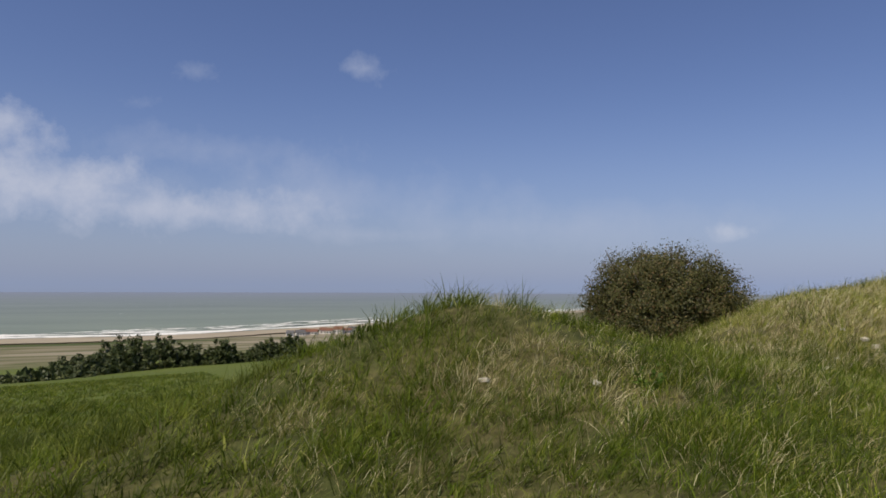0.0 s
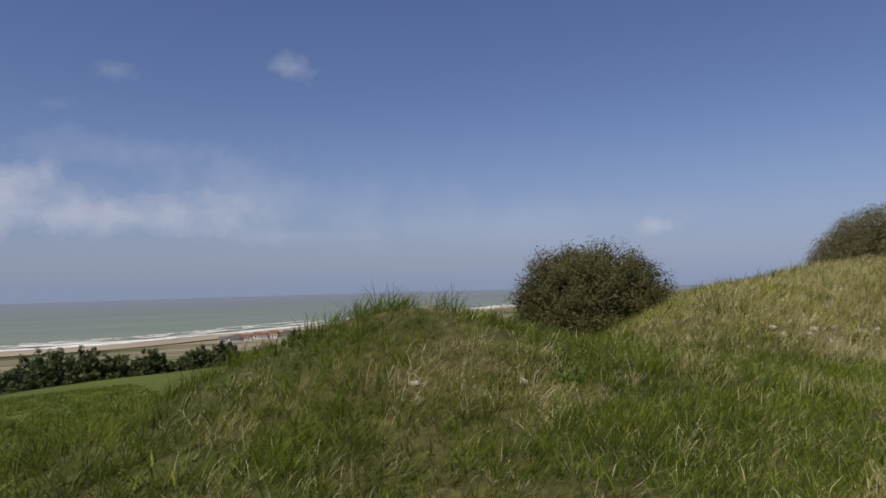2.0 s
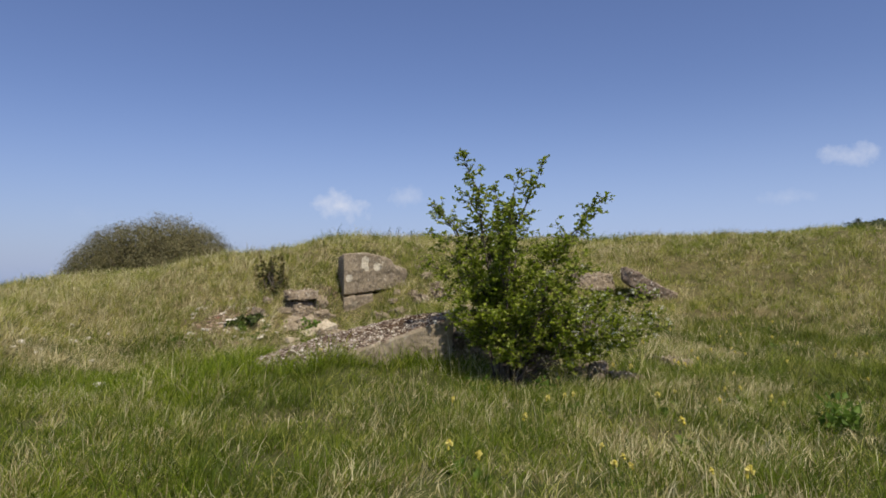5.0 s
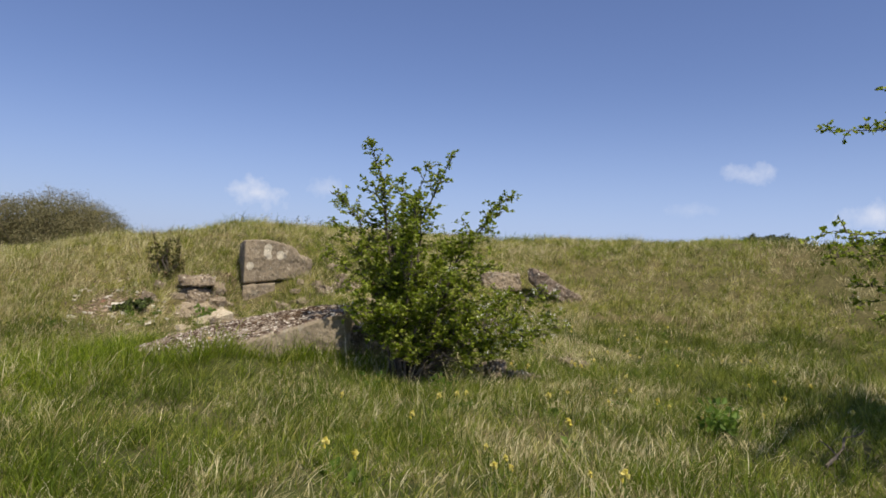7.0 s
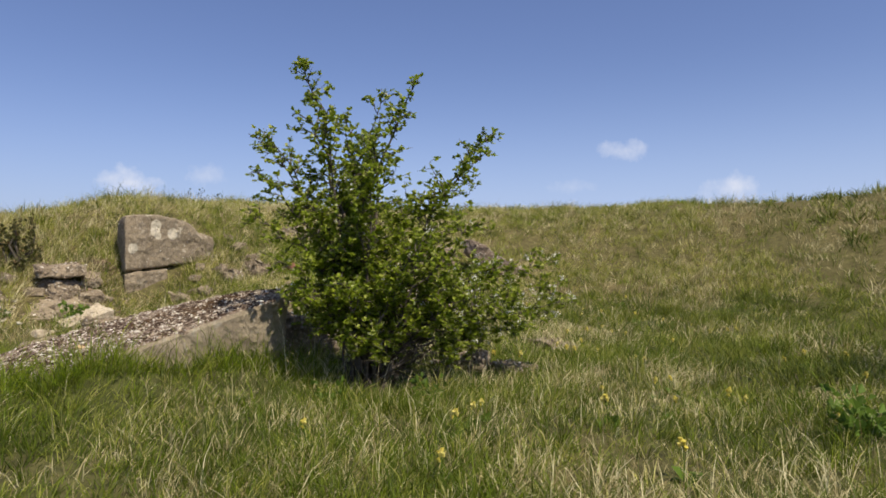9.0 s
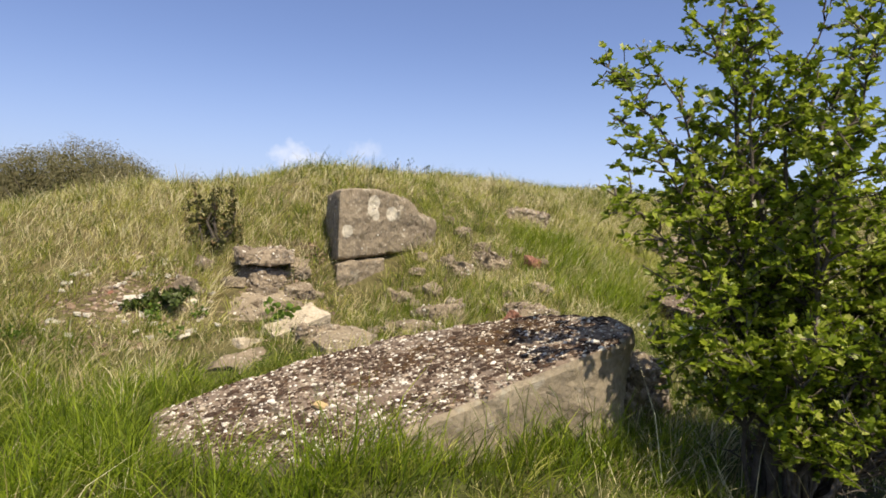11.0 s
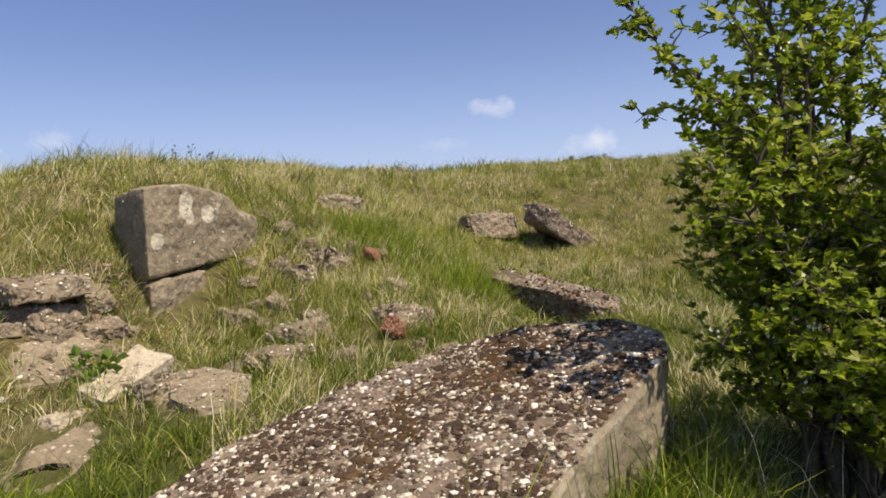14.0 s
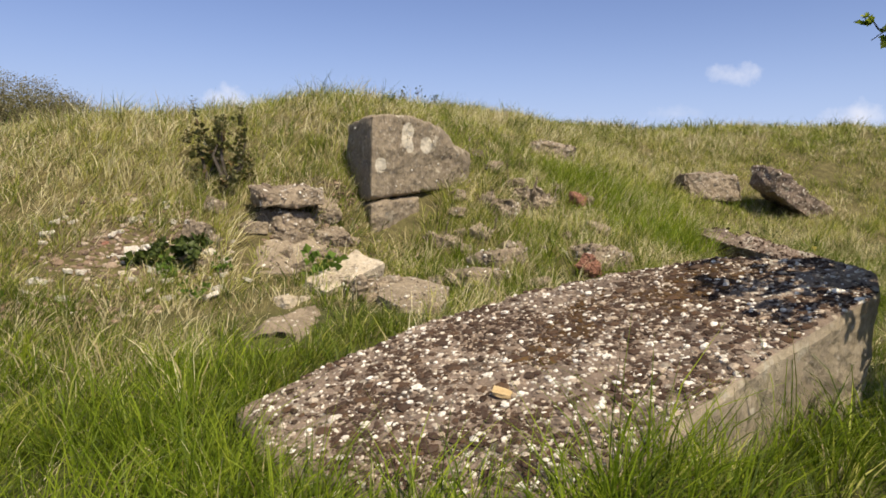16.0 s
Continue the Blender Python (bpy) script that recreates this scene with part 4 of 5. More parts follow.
G1 = float(rise(8.4, -7.1))
hawthorn((8.4, -7.1, G1), [
    ((8.4, -7.1, 4.9),), ((7.85, -3.9, 3.3), 2.6), ((7.9, -4.55, 3.75), 3.0), ((7.9, -3.75, 2.12), 1.9), ((8.4, -4.3, 2.0), 1.5), ((8.5, -4.6, 1.7), 1.2), ((9.0, -4.9, 1.5), 1.0), ((8.3, -4.8, 1.35), 0.9), ((9.6, -5.2, 2.2), 1.4),
    # limbs added out of view, set so that their shade falls on the meadow
    ((6.4, -5.6, 3.5), 2.2), ((6.0, -5.0, 2.9), 1.9), ((6.2, -6.3, 2.6), 1.5), ((6.9, -5.4, 3.9), 2.4), ((5.2, -4.9, 3.1), 2.0), ((4.8, -5.5, 3.4), 2.1), ((5.4, -6.1, 3.8), 2.3), ((5.7, -4.6, 2.5), 1.8), ((4.7, -6.4, 2.9), 1.8), ((7.4, -6.0, 3.2), 2.0), ((4.3, -4.3, 3.2), 2.2), ((4.0, -4.8, 3.6), 2.3), ((4.6, -3.9, 2.9), 2.1), ((3.6, -4.4, 3.4), 2.4), ((3.9, -3.9, 3.3), 2.2), ((4.4, -3.6, 3.5), 2.3), ((3.3, -4.0, 3.0), 2.2), ((4.8, -3.7, 3.1), 2.2), ((5.0, -4.2, 3.6), 2.4),
    ((7.0, -7.2, 2.6), 1.5), ((10.2, -6.2, 3.8), 2.0), ((10.7, -7.0, 2.6), 1.4), ((9.1, -8.8, 3.4), 1.8), ((7.4, -8.4, 3.0), 1.6), ((9.4, -6.0, 1.6), 1.0)],
    72, 0.052, "gnarled hawthorn tree with long leafy side branches", lambda c: 0.01, 6.0, 0.42, 0.35)


def bush(name, centre, radii, count, leaf, mat, seed, label, category="bush", twigs=60, tilt=0.0, knobs=0.26, skew=0.0):
    """A dense bush: a knobbly crown of leaf clumps round branching stems."""
    rng = np.random.default_rng(seed)
    x, y, z = centre
    root = new(name)
    root.location = (x, y, z)
    rx, ry, rz = radii
    sprays = max(12, count // 55)
    d = rng.normal(0, 1, (sprays, 3))
    d[:, 2] = np.abs(d[:, 2]) * 1.0 - 0.12
    d /= np.linalg.norm(d, axis=1, keepdims=True)
    d = np.sign(d) * np.abs(d) ** 0.8
    lump = np.array([noise.fractal(Vector(v * 2.6) + Vector((seed, 0, 0)), 0.6, 2.0, 4) for v in d])
    lump = lump + rng.normal(0, 0.35, sprays)
    heart = d * [rx, ry, rz] * ((1 - np.abs(rng.normal(0, 0.1, sprays))) * (1 + knobs * lump))[:, None]
    one = np.arange(count) % sprays
    puff = rng.normal(0, 1, (count, 3))
    puff *= (rng.random(count) ** 0.45 / np.linalg.norm(puff, axis=1))[:, None]
    at = heart[one] * rng.uniform(0.93, 1.02, (count, 1)) + puff * [min(rx, 2.6) * 0.13, min(ry, 2.6) * 0.13, min(rz, 2.6) * 0.1]
    at[:, 2] += tilt * at[:, 0] + skew * at[:, 1]
    out = puff + d[one] * 0.7
    held("crown", shingled_leaves("crown", at, out, leaf, mat, seed + 1), root)
    few = count // 5
    held("inner_leaves", leaves("inner_leaves", at[:few] * rng.uniform(0.6, 0.88, (few, 1)), out[:few], leaf * 2.6, mat, seed + 2), root)["kind"] = "stuff"
    wood, r2 = bmesh.new(), random.Random(seed)
    for k in range(min(twigs, sprays)):
        v = Vector(d[k])
        end = Vector((v.x * rx, v.y * ry, v.z * rz)) * r2.uniform(0.7, 1.02) * (1 + knobs * float(lump[k]))
        end.z += tilt * end.x + skew * end.y
        p = limb(Vector((v.x * rx * 0.15, v.y * ry * 0.15, -0.2)), end, Vector((0, 0, 0.02 * rz)), r2, 5, 0.06)
        tube(wood, p, [0.045 * (1 - i / 5.5) * min(rz, 2) for i in range(6)], 4)
    part("stem", wood, BARK, root, "thin bare twigs and stems", True)
    return tagged(root, label, category)


bush("round_bush", (11.8, 14.5, float(rise(11.75, 14.5)) - 0.1), (1.95, 1.9, 2.25), 75000, 0.042, DULL_LEAF, 81, "dense round dark green bush on the rise, wind-shaped", twigs=150, tilt=-0.05, knobs=0.08)
bush("hill_bush", (30.5, 17.1, float(rise(30.5, 17.1)) - 0.3), (2.9, 4.3, 4.95 - float(rise(30.5, 17.1))), 170000, 0.05, BROWN_LEAF, 82, "brownish wide dense bush on the hill crest", twigs=120, knobs=0.05, skew=-0.07)
bush("far_bush", (57, -27.6, float(rise(57, -27.6)) - 0.25), (2.6, 2.4, 1.1), 12000, 0.1, HEDGE_LEAF, 83, "dark low bush on the far skyline", twigs=20)
bush("dark_shrub", (14.5, 5.3, float(rise(14.5, 5.3)) - 0.05), (0.3, 0.36, 0.85), 1900, 0.027, DULL_LEAF, 84, "small dark upright shrub in the long grass", "shrub", twigs=9, knobs=0.3)
bush("dark_shrub", (13.35, 5.42, float(rise(13.35, 5.42)) - 0.08), (0.3, 0.36, 0.28), 1500, 0.036, SHRUB_LEAF, 85, "low green shrub among chalk rubble", "shrub", twigs=16, knobs=0.35)

# the hedge at the foot of the meadow
rng = random.Random(9)
LINE = [(-8.2, 60), (-5.5, 66), (-2, 79), (6.5, 80), (14, 84), (24, 92), (34, 100)]
for a, b in zip(LINE, LINE[1:]):
    steps = max(2, round(math.dist(a, b) / 2.7))
    for k in range(steps):
        x = a[0] + (b[0] - a[0]) * k / steps + rng.uniform(-0.8, 0.8)
        y = a[1] + (b[1] - a[1]) * k / steps + rng.uniform(-1.2, 1.2)
        h = rng.uniform(1.3, 4.2) * (0.5 if y < 74 else 0.9)
        bush("hedge_bush", (x, y, float(rise(x, y)) - 0.3), (rng.uniform(1.8, 3.3), rng.uniform(1.6, 2.4), h), 3200, 0.2, HEDGE_LEAF, 200 + rng.randrange(9999), "dark green wild hedge bush below the meadow", "hedge", twigs=14)["group"] = "hedge bushes"


# ---- houses by the sea ----
def house(x, y, turn, wide, deep, tall, roof_mat, label):
    root = new("house")
    root.matrix_world = pose(x, y, float(rise(x, y)) - 0.3, 0, 0, turn)
    bm = bmesh.new()
    bmesh.ops.create_cube(bm, size=1, matrix=Matrix.Translation((0, 0, tall / 2)) @ Matrix.Diagonal((wide, deep, tall, 1)))
    part("wall", bm, WALLS, root)
    bm = bmesh.new()
    e, top = 0.4, tall + deep * 0.5
    v = [bm.verts.new(p) for p in ((-wide / 2 - e, -deep / 2 - e, tall), (wide / 2 + e, -deep / 2 - e, tall), (wide / 2 + e, deep / 2 + e, tall), (-wide / 2 - e, deep / 2 + e, tall), (-wide / 2 - e, 0, top), (wide / 2 + e, 0, top))]
    for f in ((0, 1, 5, 4), (2, 3, 4, 5), (1, 2, 5), (3, 0, 4), (3, 2, 1, 0)):
        bm.faces.new([v[i] for i in f])
    part("roof", bm, roof_mat, root)
    for k in (-0.3, 0.0, 0.3):
        bm = bmesh.new()
        bmesh.ops.create_cube(bm, size=1, matrix=Matrix.Translation((k * wide, -deep / 2, tall * 0.55)) @ Matrix.Diagonal((1.4, 0.3, 1.5, 1)))
        part("window", bm, GLASS, root)
    return tagged(root, label, "house", "houses by the beach")


rng = random.Random(12)
for k in range(9):
    x = 118 + k * 9 + rng.uniform(-3, 3)
    y = 640 + 0.55 * max(0, x - 40) + rng.uniform(-12, 14)
    red = rng.random() < 0.5
    house(x, y, rng.uniform(-30, 30), rng.uniform(7, 10), rng.uniform(5, 7), rng.uniform(3, 4.5), ROOF if red else SLATE, "small white house with a red tiled roof" if red else "small white house with a dark slate roof")


# ---- small plants ----
def cowslip(seed):
    rng = random.Random(seed)
    root = new("yellow_flower")
    bm = bmesh.new()
    tube(bm, [Vector((0, 0, -0.02)), Vector((0.006, 0, 0.1)), Vector((0.012, 0.004, 0.21))], [0.004, 0.0035, 0.003], 5)
    part("stem", bm, WEED, root)
    bm = bmesh.new()
    for k in range(9):
        a, t = k * math.tau / 9, rng.uniform(0.3, 1.0)
        c = Vector((0.012 + 0.026 * t * math.cos(a), 0.004 + 0.026 * t * math.sin(a), 0.215 + rng.uniform(-0.025, 0.03)))
        bmesh.ops.create_cone(bm, cap_ends=True, segments=6, radius1=0.006, radius2=0.015, depth=0.03, matrix=Matrix.Translation(c) @ Matrix.Rotation(rng.uniform(-0.6, 0.6), 4, "X"))
    part("flower_head", bm, YELLOW, root, "cluster of yellow bells")
    a = np.arange(6) * math.tau / 6
    d = np.stack([np.cos(a), np.sin(a), 0 * a + 0.4], -1)
    held("leaf_rosette", leaves("leaf_rosette", d * 0.01, d * 3, 0.1, WEED, seed), root)
    return tagged(root, "yellow wild flower on a thin stem in the grass", "flower", "yellow wild flowers")


first = cowslip(3)
rng = random.Random(31)
SPOTS = [(5.06, -1.25), (5.5, -1.1), (8.3, -0.45), (6.9, 0.1), (8.1, -0.3), (5.9, -0.6)]
SPOTS += [(rng.uniform(7, 17), rng.uniform(-6.5, -1.2)) for _ in range(62)] + [(rng.uniform(5, 9), rng.uniform(-1.6, 1.0)) for _ in range(8)]
for k, (x, y) in enumerate(SPOTS):
    m = pose(x, y, float(rise(x, y)), rng.uniform(-12, 12), rng.uniform(-12, 12), rng.uniform(0, 360))
    if k == 0:
        first.matrix_world = m
    else:
        ob = copy_thing(first, m)
        ob.scale = [rng.uniform(0.6, 0.95)] * 3


def weed(x, y, size, seed, label):
    rng = np.random.default_rng(seed)
    k = int(60 * size / 0.2)
    a = rng.uniform(0, 2 * np.pi, k)
    d = np.stack([np.cos(a), np.sin(a), rng.uniform(0.2, 1.6, k)], -1)
    at = d * rng.uniform(0.05, 0.7, (k, 1)) * size + [0, 0, size * 0.15]
    root = new("weed")
    held("foliage", leaves("foliage", at, d, size * 0.3, WEED, seed), root)["kind"] = "stuff"
    root.location = (x, y, float(rise(x, y)))
    return tagged(root, label, "plant", "broad-leaved weeds")


for k, (x, y, s) in enumerate([(4.7, 6.4, 0.18), (7.2, -2.7, 0.26), (7.6, -2.9, 0.22), (9.5, -0.2, 0.2), (9.4, 0.7, 0.18), (12.7, 5.0, 0.14), (13.0, 5.3, 0.16), (13.2, 4.95, 0.13), (12.6, 6.5, 0.16), (13.3, 4.1, 0.25)]):
    weed(x, y, s, 300 + k, "leafy green weed growing in the grass")

def seed_stalk(x, y, tall, seed):
    """A dry stalk with a few side heads, standing over the crest."""
    rng = random.Random(seed)
    root = new("seed_stalk")
    root.location = (x, y, float(rise(x, y)) - 0.03)
    stem = limb((0, 0, 0), (rng.uniform(-0.06, 0.1), rng.uniform(-0.08, 0.08), tall), (0, 0, 0), rng, 5, 0.008)
    bm = bmesh.new()
    tube(bm, stem, [0.006, 0.006, 0.005, 0.005, 0.004, 0.003], 5)
    heads = [stem[-1]]
    for k in range(4):
        p = stem[rng.randint(2, 4)]
        q = p + Vector((rng.uniform(-0.1, 0.1), rng.uniform(-0.1, 0.1), rng.uniform(0.05, 0.14)))
        tube(bm, [p, q], [0.003, 0.002], 4)
        heads.append(q)
    part("stem", bm, BARK, root)
    at = np.repeat(np.array([h[:] for h in heads]), 5, 0)
    held("seed_heads", leaves("seed_heads", at, np.tile([0.0, 0.0, 1.0], (len(at), 1)), 0.028, SHRUB_LEAF, seed), root, "dark dry seed heads")["kind"] = "stuff"
    return tagged(root, "thin dark seed stalk standing in the crest grass", "plant", "seed stalks")


for k, (x, y, tall) in enumerate([(18.5, 3.62, 0.34), (18.5, 3.28, 0.4), (18.9, 3.1, 0.28)]):
    seed_stalk(x, y, tall, 610 + k)

# a bare dead branch lying under the second hawthorn
bm = bmesh.new()
r3 = random.Random(4)
tube(bm, limb((0, 0, 0), (0.75, -0.75, 0.12), (0, 0, 0.05), r3, 6, 0.02), [0.013, 0.013, 0.012, 0.011, 0.01, 0.008, 0.005], 5)
tube(bm, limb((0.2, -0.2, 0.03), (0.65, -0.3, 0.02), (0, 0, 0.03), r3, 4, 0.02), [0.007, 0.007, 0.006, 0.005, 0.003], 5)
twig = part("dead_branch", bm, BARK, None)
twig.location = (5.88, -2.92, float(rise(5.88, -2.92)) + 0.12)
tagged(twig, "bare bleached dead branch lying on the grass", "branch")


# ---- grass, nearest stretches thickest ----
KEEP_OFF = [(13.2, 5.8, 0.38), (13.05, 6.15, 0.25), (13.55, 5.4, 0.25), (13.95, 4.3, 0.35), (10.3, 0.1, 0.5), (10.45, -0.8, 0.4), (14.3, 4.7, 0.23), (13.85, 4.5, 0.27), (13.4, 3.75, 0.16), (13.0, 3.3, 0.17), (12.2, 4.15, 0.16), (14.95, 3.55, 0.19), (15.3, 3.3, 0.27), (13.25, 5.75, 0.33), (14.2, 1.5, 0.14), (15.75, 1.9, 0.12), (15.2, -0.9, 0.3), (15.6, -0.6, 0.25), (14.8, -0.9, 0.3), (14.75, -0.5, 0.35), (14.85, -0.1, 0.2), (15.3, -0.1, 0.15), (11.8, 4.3, 0.34), (12.25, 4.22, 0.28), (13.6, 4.6, 0.4), (12.85, 3.35, 0.42), (12.3, 3.4, 0.25), (13.78, 1.78, 0.22), (14.68, 3.56, 0.16), (14.9, 3.36, 0.14), (19.4, -1.8, 0.27), (19.3, -3.1, 0.27), (12.6, -2.4, 0.15), (13.55, 2.75, 0.14), (18.2, 1.3, 0.19), (10.5, 0.36, 0.24)]


def grass(name, mats_share, lo, hi, per_m2, length, width, seed, tuft=9, spread_r=0.06, where=None, lean=(0.5, -0.28), patchy=0.0):
    """Tufts of bent blades over a stretch of ground."""
    rng = np.random.default_rng(seed)
    area = (hi[0] - lo[0]) * (hi[1] - lo[1])
    n = int(area * per_m2 / tuft)
    cx, cy = rng.uniform(lo[0], hi[0], n), rng.uniform(lo[1], hi[1], n)
    ok = ~inside(cx, cy, SLAB_LINE, 0.03)
    for x, y, r in KEEP_OFF:
        ok &= ((cx - x) ** 2 + (cy - y) ** 2 > r * r) | (rng.random(n) < 0.12)
    if where is not None:
        ok &= where(cx, cy, rng)
    if patchy:
        lie = field_noise(cx, cy, 1.25, 5.0) + 0.5 * field_noise(cx, cy, 3.1, 2.0)
        ok &= lie > rng.uniform(-0.75, patchy - 0.75, n)
    cx, cy = cx[ok], cy[ok]
    big = 0.75 + 0.25 * np.sin(1.9 * cx + 0.7 * np.sin(2.3 * cy)) * np.sin(1.6 * cy + 1.1 * np.sin(1.2 * cx)) + rng.uniform(-0.35, 0.45, len(cx))
    pick = rng.random(len(cx))
    bx, by = np.repeat(cx, tuft), np.repeat(cy, tuft)
    size, pick = np.repeat(big, tuft), np.repeat(pick, tuft)
    sway = np.repeat(rng.normal(0, 0.28, (len(cx), 2)), tuft, 0)
    k = len(bx)
    a, r = rng.uniform(0, 2 * np.pi, k), spread_r * np.sqrt(rng.random(k))
    bx, by = bx + r * np.cos(a), by + r * np.sin(a)
    good = ~inside(bx, by, SLAB_LINE, -0.01)
    bx, by, a, size, pick, sway = bx[good], by[good], a[good], size[good], pick[good], sway[good]
    k = len(bx)
    z = rise(bx, by) - 0.01
    ln = rng.uniform(*length, k) * size
    out = np.stack([np.cos(a), np.sin(a)], -1) * rng.uniform(0.08, 1.15, (k, 1)) + np.array(lean) * rng.uniform(0.2, 1.4, (k, 1)) + sway
    root = np.stack([bx, by, z], -1)
    flat = np.concatenate([out, np.ones((k, 1))], 1)
    flat /= np.linalg.norm(flat, axis=1, keepdims=True)
    mid = root + flat * ln[:, None] * 0.55
    end = np.concatenate([out * 2.0, np.full((k, 1), 0.75)], 1)
    end /= np.linalg.norm(end, axis=1, keepdims=True)
    tip = mid + end * ln[:, None] * 0.5
    b = rng.uniform(0, 2 * np.pi, k)
    side = np.stack([np.cos(b), np.sin(b), 0 * b], -1) * (rng.uniform(*width, k) / 2)[:, None]
    v = np.stack([root - side, root + side, mid + side * 0.8, mid - side * 0.8, tip], 1)
    share = np.cumsum([s for _, s in mats_share])
    start = 0.0
    for (mat, s), stop in zip(mats_share, share):
        sel = (pick >= start) & (pick < stop)
        start = stop
        vv = v[sel].reshape(-1, 3)
        i = np.arange(sel.sum())[:, None] * 5
        f = np.concatenate([i, i + 1, i + 2, i + 3, i + 3, i + 2, i + 4], 1).ravel()
        me = raw_mesh(name, vv, np.tile([4, 3], int(sel.sum())), f, mat)
        what = {"grass_green": "rough green grass bent by the wind", "grass_lush": "lush fresh green grass", "grass_vivid": "bright yellow-green young grass", "grass_pale": "pale yellow-green grass on the bank", "grass_straw": "dry straw-coloured grass stalks"}[mat.name]
        tagged(held(name, me), what, "grass", kind="stuff")


def dry_places(x, y, rng):
    """Straw gathers in patches, most on the banks."""
    k = field_noise(x, y, 0.55, 3.0) + 0.5 * np.exp(-((x - 14) ** 2 + (y - 7.6) ** 2) / 20) - 0.35 * np.exp(-((x - 13.8) ** 2 + (y - 2.8) ** 2) / 4) + 0.3 * np.exp(-((x - 20) ** 2 + (y + 2) ** 2) / 40) - 0.05 * (y < 1) - 0.7 * np.exp(-((x - 9.8) ** 2 + (y - 5.0) ** 2) / 5) - 0.35 * ((x < 6.5) & (y > 4))
    return k > rng.uniform(-0.2, 0.45, len(x))


def lush_places(x, y, rng):
    k = field_noise(x, y, 0.5, 9.0) + 0.6 * np.exp(-((x - 16.5) ** 2 + (y - 0.6) ** 2) / 2.0) + 0.45 * np.exp(-((x - 9.2) ** 2 + (y - 4.4) ** 2) / 6) + 0.4 * np.exp(-((x - 13.8) ** 2 + (y - 2.8) ** 2) / 4)
    return k > rng.uniform(-0.05, 0.4, len(x))


def beside_slab(x, y, rng):
    return inside(x, y, SLAB_LINE, 0.42)


def ring(lo, hi):
    def test(x, y, rng):
        return ~((x > lo[0]) & (x < hi[0]) & (y > lo[1]) & (y < hi[1]))
    return test


def on_bank(x, y, rng):
    """The sunny upper slope, where the grass is paler."""
    return (rise(x, y) + 0.25 * field_noise(x, y, 0.9, 4.0) > 0.72 + rng.uniform(-0.12, 0.12, len(x))) & (x > 8.3)


def off_bank(x, y, rng):
    return ~on_bank(x, y, rng) | (rng.random(len(x)) < 0.3)


NEAR_LO, NEAR_HI, MID_LO, MID_HI = (1.2, -3.6), (15.2, 8.6), (-2, -10), (22.5, 13)
grass("grass", [(GREEN, 0.78), (LUSH, 0.22)], NEAR_LO, NEAR_HI, 1350, (0.08, 0.25), (0.004, 0.008), 401, lean=(0.16, -0.12), patchy=1.0, where=off_bank)
grass("grass", [(LUSH, 1.0)], NEAR_LO, (18.0, 8.6), 600, (0.15, 0.33), (0.004, 0.008), 402, where=lush_places, lean=(0.16, -0.12))
grass("grass", [(VIVID, 0.5), (LUSH, 0.4), (GREEN, 0.1)], (8.6, 0.5), (10.6, 4.6), 900, (0.26, 0.5), (0.004, 0.008), 408, where=beside_slab, lean=(0.2, -0.2))
grass("dry_grass", [(STRAW, 1.0)], NEAR_LO, (22, 11), 620, (0.1, 0.3), (0.0025, 0.006), 403, tuft=8, spread_r=0.08, where=dry_places, lean=(0.4, -0.3))
grass("dry_grass", [(STRAW, 1.0)], NEAR_LO, NEAR_HI, 90, (0.1, 0.3), (0.0025, 0.005), 409, tuft=3, spread_r=0.15, lean=(0.5, -0.3))
grass("grass", [(GREEN, 0.92), (LUSH, 0.08)], MID_LO, MID_HI, 600, (0.18, 0.38), (0.006, 0.011), 404, lean=(0.3, -0.2), tuft=11, spread_r=0.07, patchy=0.9, where=lambda x, y, rng: ring(NEAR_LO, NEAR_HI)(x, y, rng) & off_bank(x, y, rng))
grass("grass", [(PALE, 0.68), (STRAW, 0.32)], (8.3, -9), (23.5, 12), 950, (0.12, 0.3), (0.005, 0.009), 423, tuft=10, spread_r=0.07, lean=(0.5, -0.4), patchy=0.8, where=on_bank)
grass("grass", [(GREEN, 0.9), (LUSH, 0.1)], (-6, -16), (31, 22), 130, (0.2, 0.36), (0.012, 0.022), 405, tuft=12, spread_r=0.14, where=ring(MID_LO, MID_HI))
grass("dry_grass", [(STRAW, 1.0)], (10, -14), (30, 16), 260, (0.16, 0.36), (0.005, 0.011), 406, tuft=8, spread_r=0.1, where=dry_places)
grass("grass", [(GREEN, 0.75), (LUSH, 0.25)], (-16, 3), (3, 48), 90, (0.12, 0.22), (0.014, 0.026), 407, tuft=14, spread_r=0.22)
# fresh tall grass: before the slab, on the slope and at the start of the walk
grass("grass", [(VIVID, 0.8), (LUSH, 0.2)], (15.2, -0.4), (17.6, 1.5), 800, (0.28, 0.5), (0.005, 0.009), 412, tuft=16, spread_r=0.1, patchy=0.7)
grass("grass", [(VIVID, 0.6), (LUSH, 0.25), (STRAW, 0.15)], (8.0, 3.3), (9.7, 5.4), 650, (0.26, 0.46), (0.004, 0.008), 413, patchy=0.8)
grass("grass", [(LUSH, 0.8), (GREEN, 0.2)], (0.8, -3.5), (7.5, 7.0), 420, (0.12, 0.26), (0.004, 0.008), 414, patchy=1.0)
grass("dry_grass", [(STRAW, 1.0)], (12.4, 5.0), (14.0, 6.7), 260, (0.05, 0.16), (0.003, 0.006), 417, tuft=7, spread_r=0.09, lean=(0.3, -0.5), patchy=0.8)
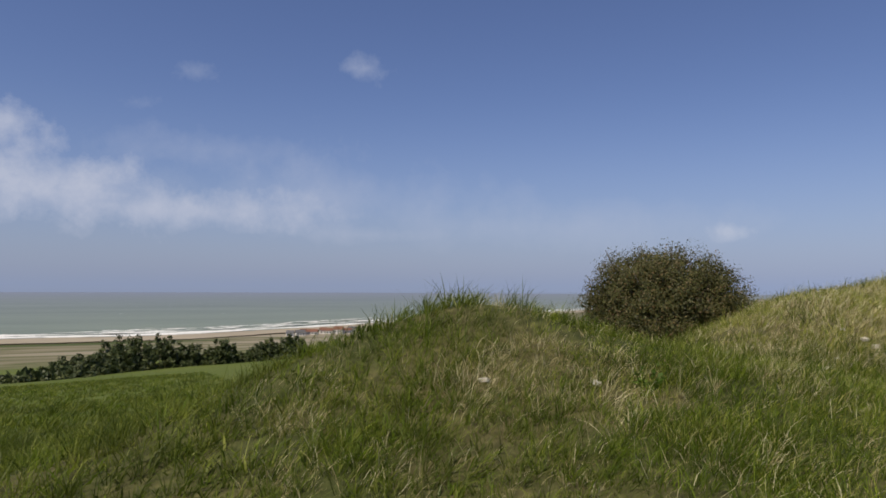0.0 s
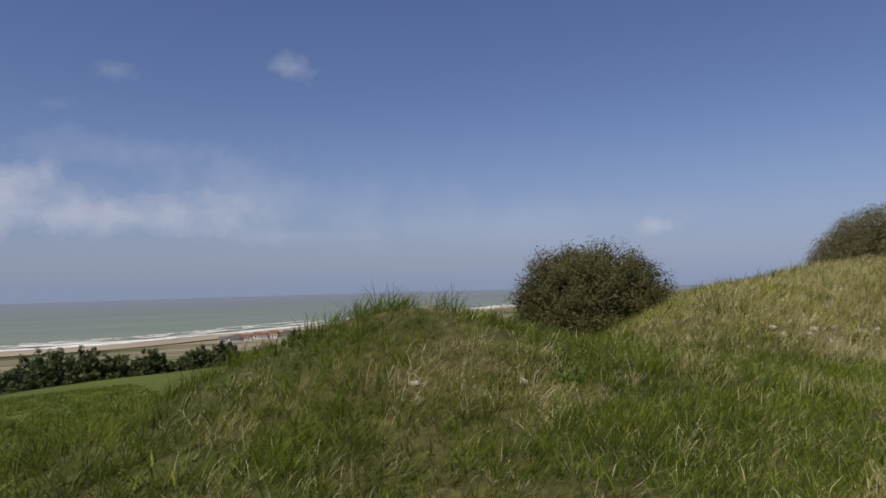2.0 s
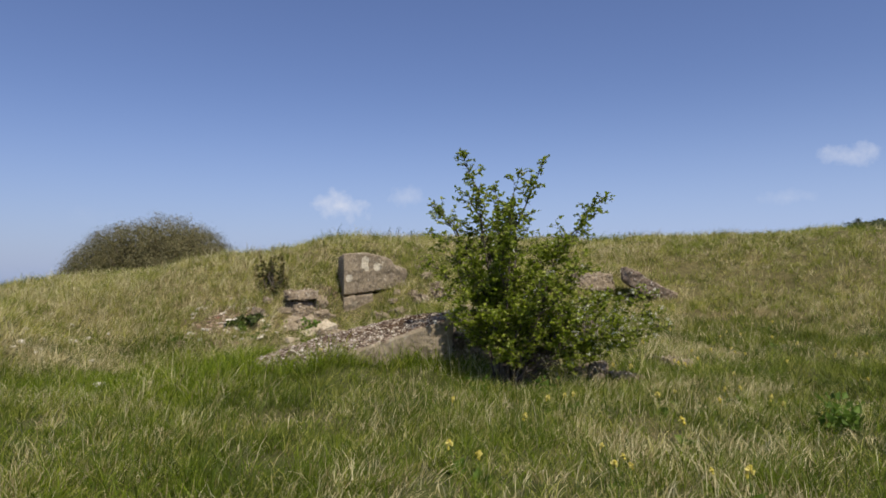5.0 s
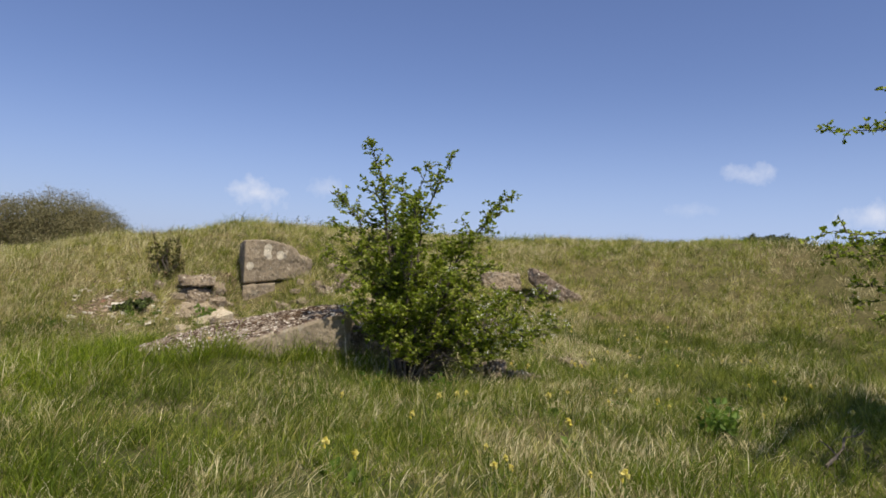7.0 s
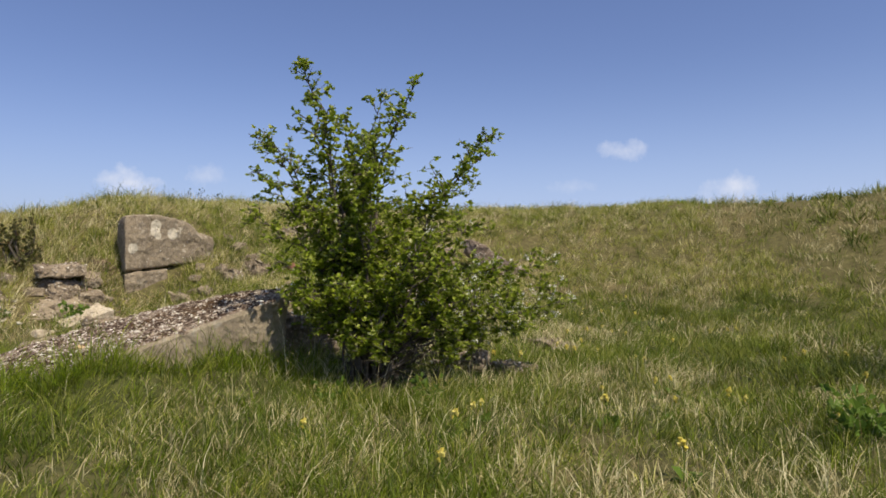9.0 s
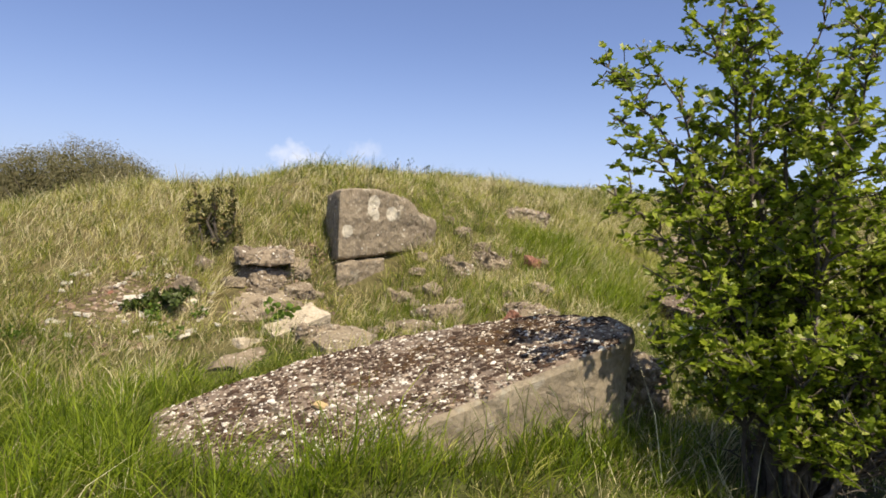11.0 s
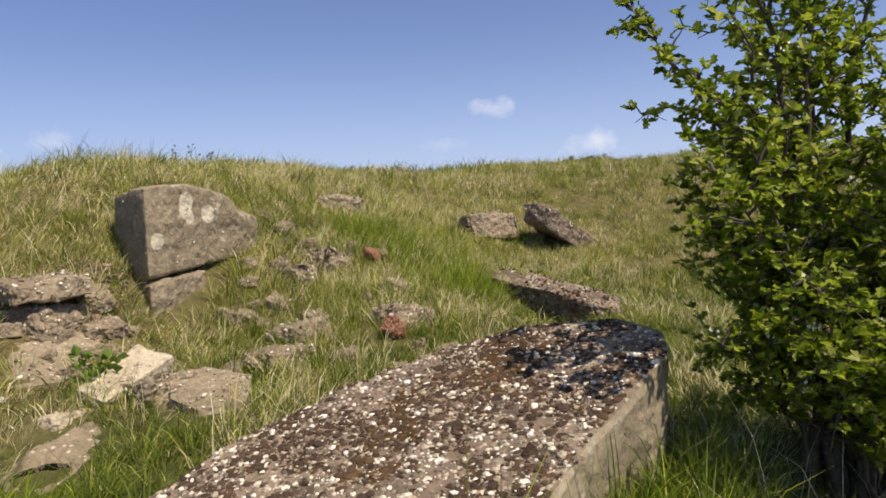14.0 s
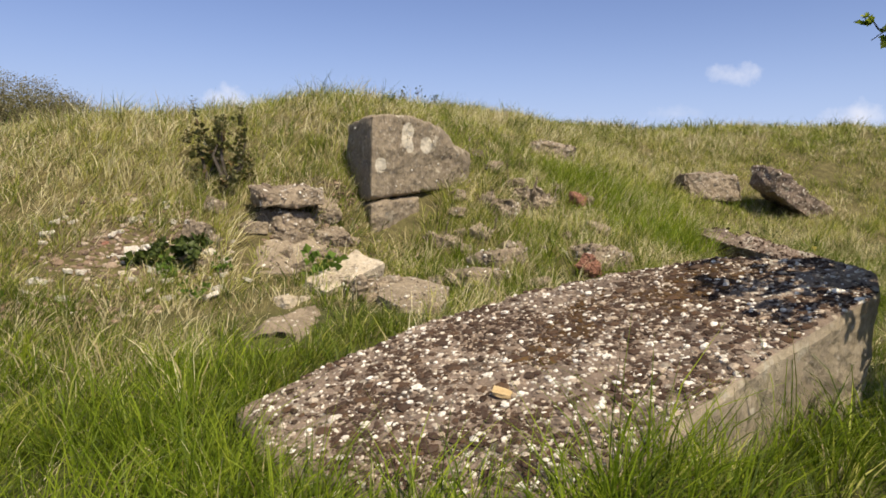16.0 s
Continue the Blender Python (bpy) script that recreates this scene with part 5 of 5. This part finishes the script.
grass("dry_grass", [(STRAW, 0.55), (PALE, 0.45)], (12.6, 5.0), (21.5, 11.5), 1050, (0.14, 0.32), (0.004, 0.008), 418, tuft=8, spread_r=0.09, lean=(0.4, -0.4), patchy=1.0)
grass("grass", [(GREEN, 0.6), (STRAW, 0.4)], (14.2, 3.95), (14.8, 4.4), 700, (0.22, 0.4), (0.004, 0.008), 419, lean=(0.3, -0.3))
grass("grass", [(LUSH, 0.3), (VIVID, 0.7)], (8.4, 3.9), (12.2, 6.8), 800, (0.14, 0.34), (0.004, 0.009), 420, lean=(0.3, -0.25), patchy=0.7)
grass("grass", [(LUSH, 0.45), (VIVID, 0.35), (GREEN, 0.2)], (12.4, 1.8), (15.0, 4.2), 320, (0.12, 0.28), (0.004, 0.008), 421, lean=(0.2, -0.3), patchy=0.9)
grass("dry_stalks", [(STRAW, 1.0)], (9.4, -0.8), (10.7, 1.1), 45, (0.4, 0.75), (0.003, 0.005), 415, tuft=4, lean=(-0.1, 0.1))


def thatch(x, y, rng):
    return field_noise(x, y, 1.7, 7.0) - 0.6 * np.exp(-((x - 10) ** 2 + (y - 5.3) ** 2) / 4) > 0.28 + rng.uniform(-0.05, 0.12, len(x))


grass("dry_grass", [(STRAW, 1.0)], (1.0, -5), (16, 9), 620, (0.08, 0.22), (0.003, 0.006), 416, tuft=9, spread_r=0.09, where=thatch, lean=(0.5, -0.5))


def bank_face(x, y, rng):
    """The steep dry face of the bank."""
    k = np.exp(-((y - 8.0 - 0.04 * (x - 11)) ** 2) / 1.1) * ((x > 8.2) & (x < 14.6)) + 0.35 * field_noise(x, y, 1.1, 6.0)
    return k > rng.uniform(0.2, 0.75, len(x))


grass("dry_grass", [(STRAW, 0.75), (GREEN, 0.25)], (8.0, 6.6), (14.8, 10.0), 900, (0.07, 0.2), (0.003, 0.007), 422, tuft=9, spread_r=0.08, where=bank_face, lean=(0.3, -0.5))
grass("grass", [(PALE, 0.55), (VIVID, 0.3), (STRAW, 0.15)], (4.0, -6.0), (9.6, 7.2), 300, (0.1, 0.26), (0.004, 0.007), 424, tuft=8, spread_r=0.06, lean=(0.2, -0.15), patchy=1.0)


def slab_foot(x, y, rng):
    """A strip of ground along the slab's long open side."""
    off = -0.85 * (x - 9.62) - 0.52 * (y - 2.5)
    return (off > 0.02) & (off < 0.42)


grass("grass", [(VIVID, 0.4), (LUSH, 0.4), (GREEN, 0.2)], (9.0, 1.0), (10.5, 2.9), 900, (0.3, 0.56), (0.004, 0.008), 425, tuft=9, spread_r=0.06, lean=(0.1, -0.15), where=slab_foot)
grass("grass", [(PALE, 0.45), (VIVID, 0.4), (STRAW, 0.15)], (4.2, 3.2), (8.8, 8.5), 420, (0.1, 0.26), (0.004, 0.007), 426, tuft=8, spread_r=0.06, lean=(0.2, -0.15), patchy=1.1)
# greener growth on the slope beyond the hawthorn
grass("grass", [(LUSH, 0.5), (VIVID, 0.5)], (11.0, -9.5), (22.0, -0.8), 300, (0.12, 0.28), (0.005, 0.009), 428, tuft=10, spread_r=0.08, lean=(0.25, -0.2), patchy=1.2)
# separate tufts standing among the rubble and against the blocks
grass("grass", [(PALE, 0.4), (LUSH, 0.35), (STRAW, 0.25)], (12.5, 1.0), (16.5, 5.6), 210, (0.18, 0.4), (0.004, 0.008), 427, tuft=16, spread_r=0.055, lean=(0.15, -0.2), patchy=0.9)
# tall tussocks on the banks and along the crest
grass("grass", [(GREEN, 0.35), (PALE, 0.4), (STRAW, 0.25)], (8.5, -9), (26, 12), 130, (0.2, 0.4), (0.005, 0.01), 410, tuft=20, spread_r=0.09, lean=(0.55, -0.35), patchy=1.2)
grass("grass", [(GREEN, 0.75), (LUSH, 0.25)], (0.5, 5), (8, 11), 130, (0.14, 0.27), (0.005, 0.009), 411, tuft=18, spread_r=0.08, lean=(0.75, -0.4), patchy=1.2)
for k, (x, y, r) in enumerate([(1.6, 7.2, 0.22), (3.3, 7.25, 0.32), (3.95, 7.4, 0.35), (6.3, 6.2, 0.35), (7.3, 5.7, 0.35), (5.2, 3.6, 0.28), (5.4, 1.0, 0.3), (6.6, -0.6, 0.3), (8.6, 0.9, 0.3), (9.6, -1.6, 0.3), (10.4, 7.6, 0.5), (11.2, 7.0, 0.4), (13.9, 3.4, 0.25), (13.8, 2.3, 0.3), (7.9, 4.3, 0.22), (10.0, -2.9, 0.4), (13.8, -3.8, 0.5), (16.3, -6.8, 0.6)]):
    grass("dry_grass", [(STRAW, 1.0)], (x - r, y - r), (x + r, y + r), 900, (0.12, 0.3), (0.003, 0.006), 500 + k, tuft=10, spread_r=0.1, lean=(0.5, -0.4), patchy=0.7)
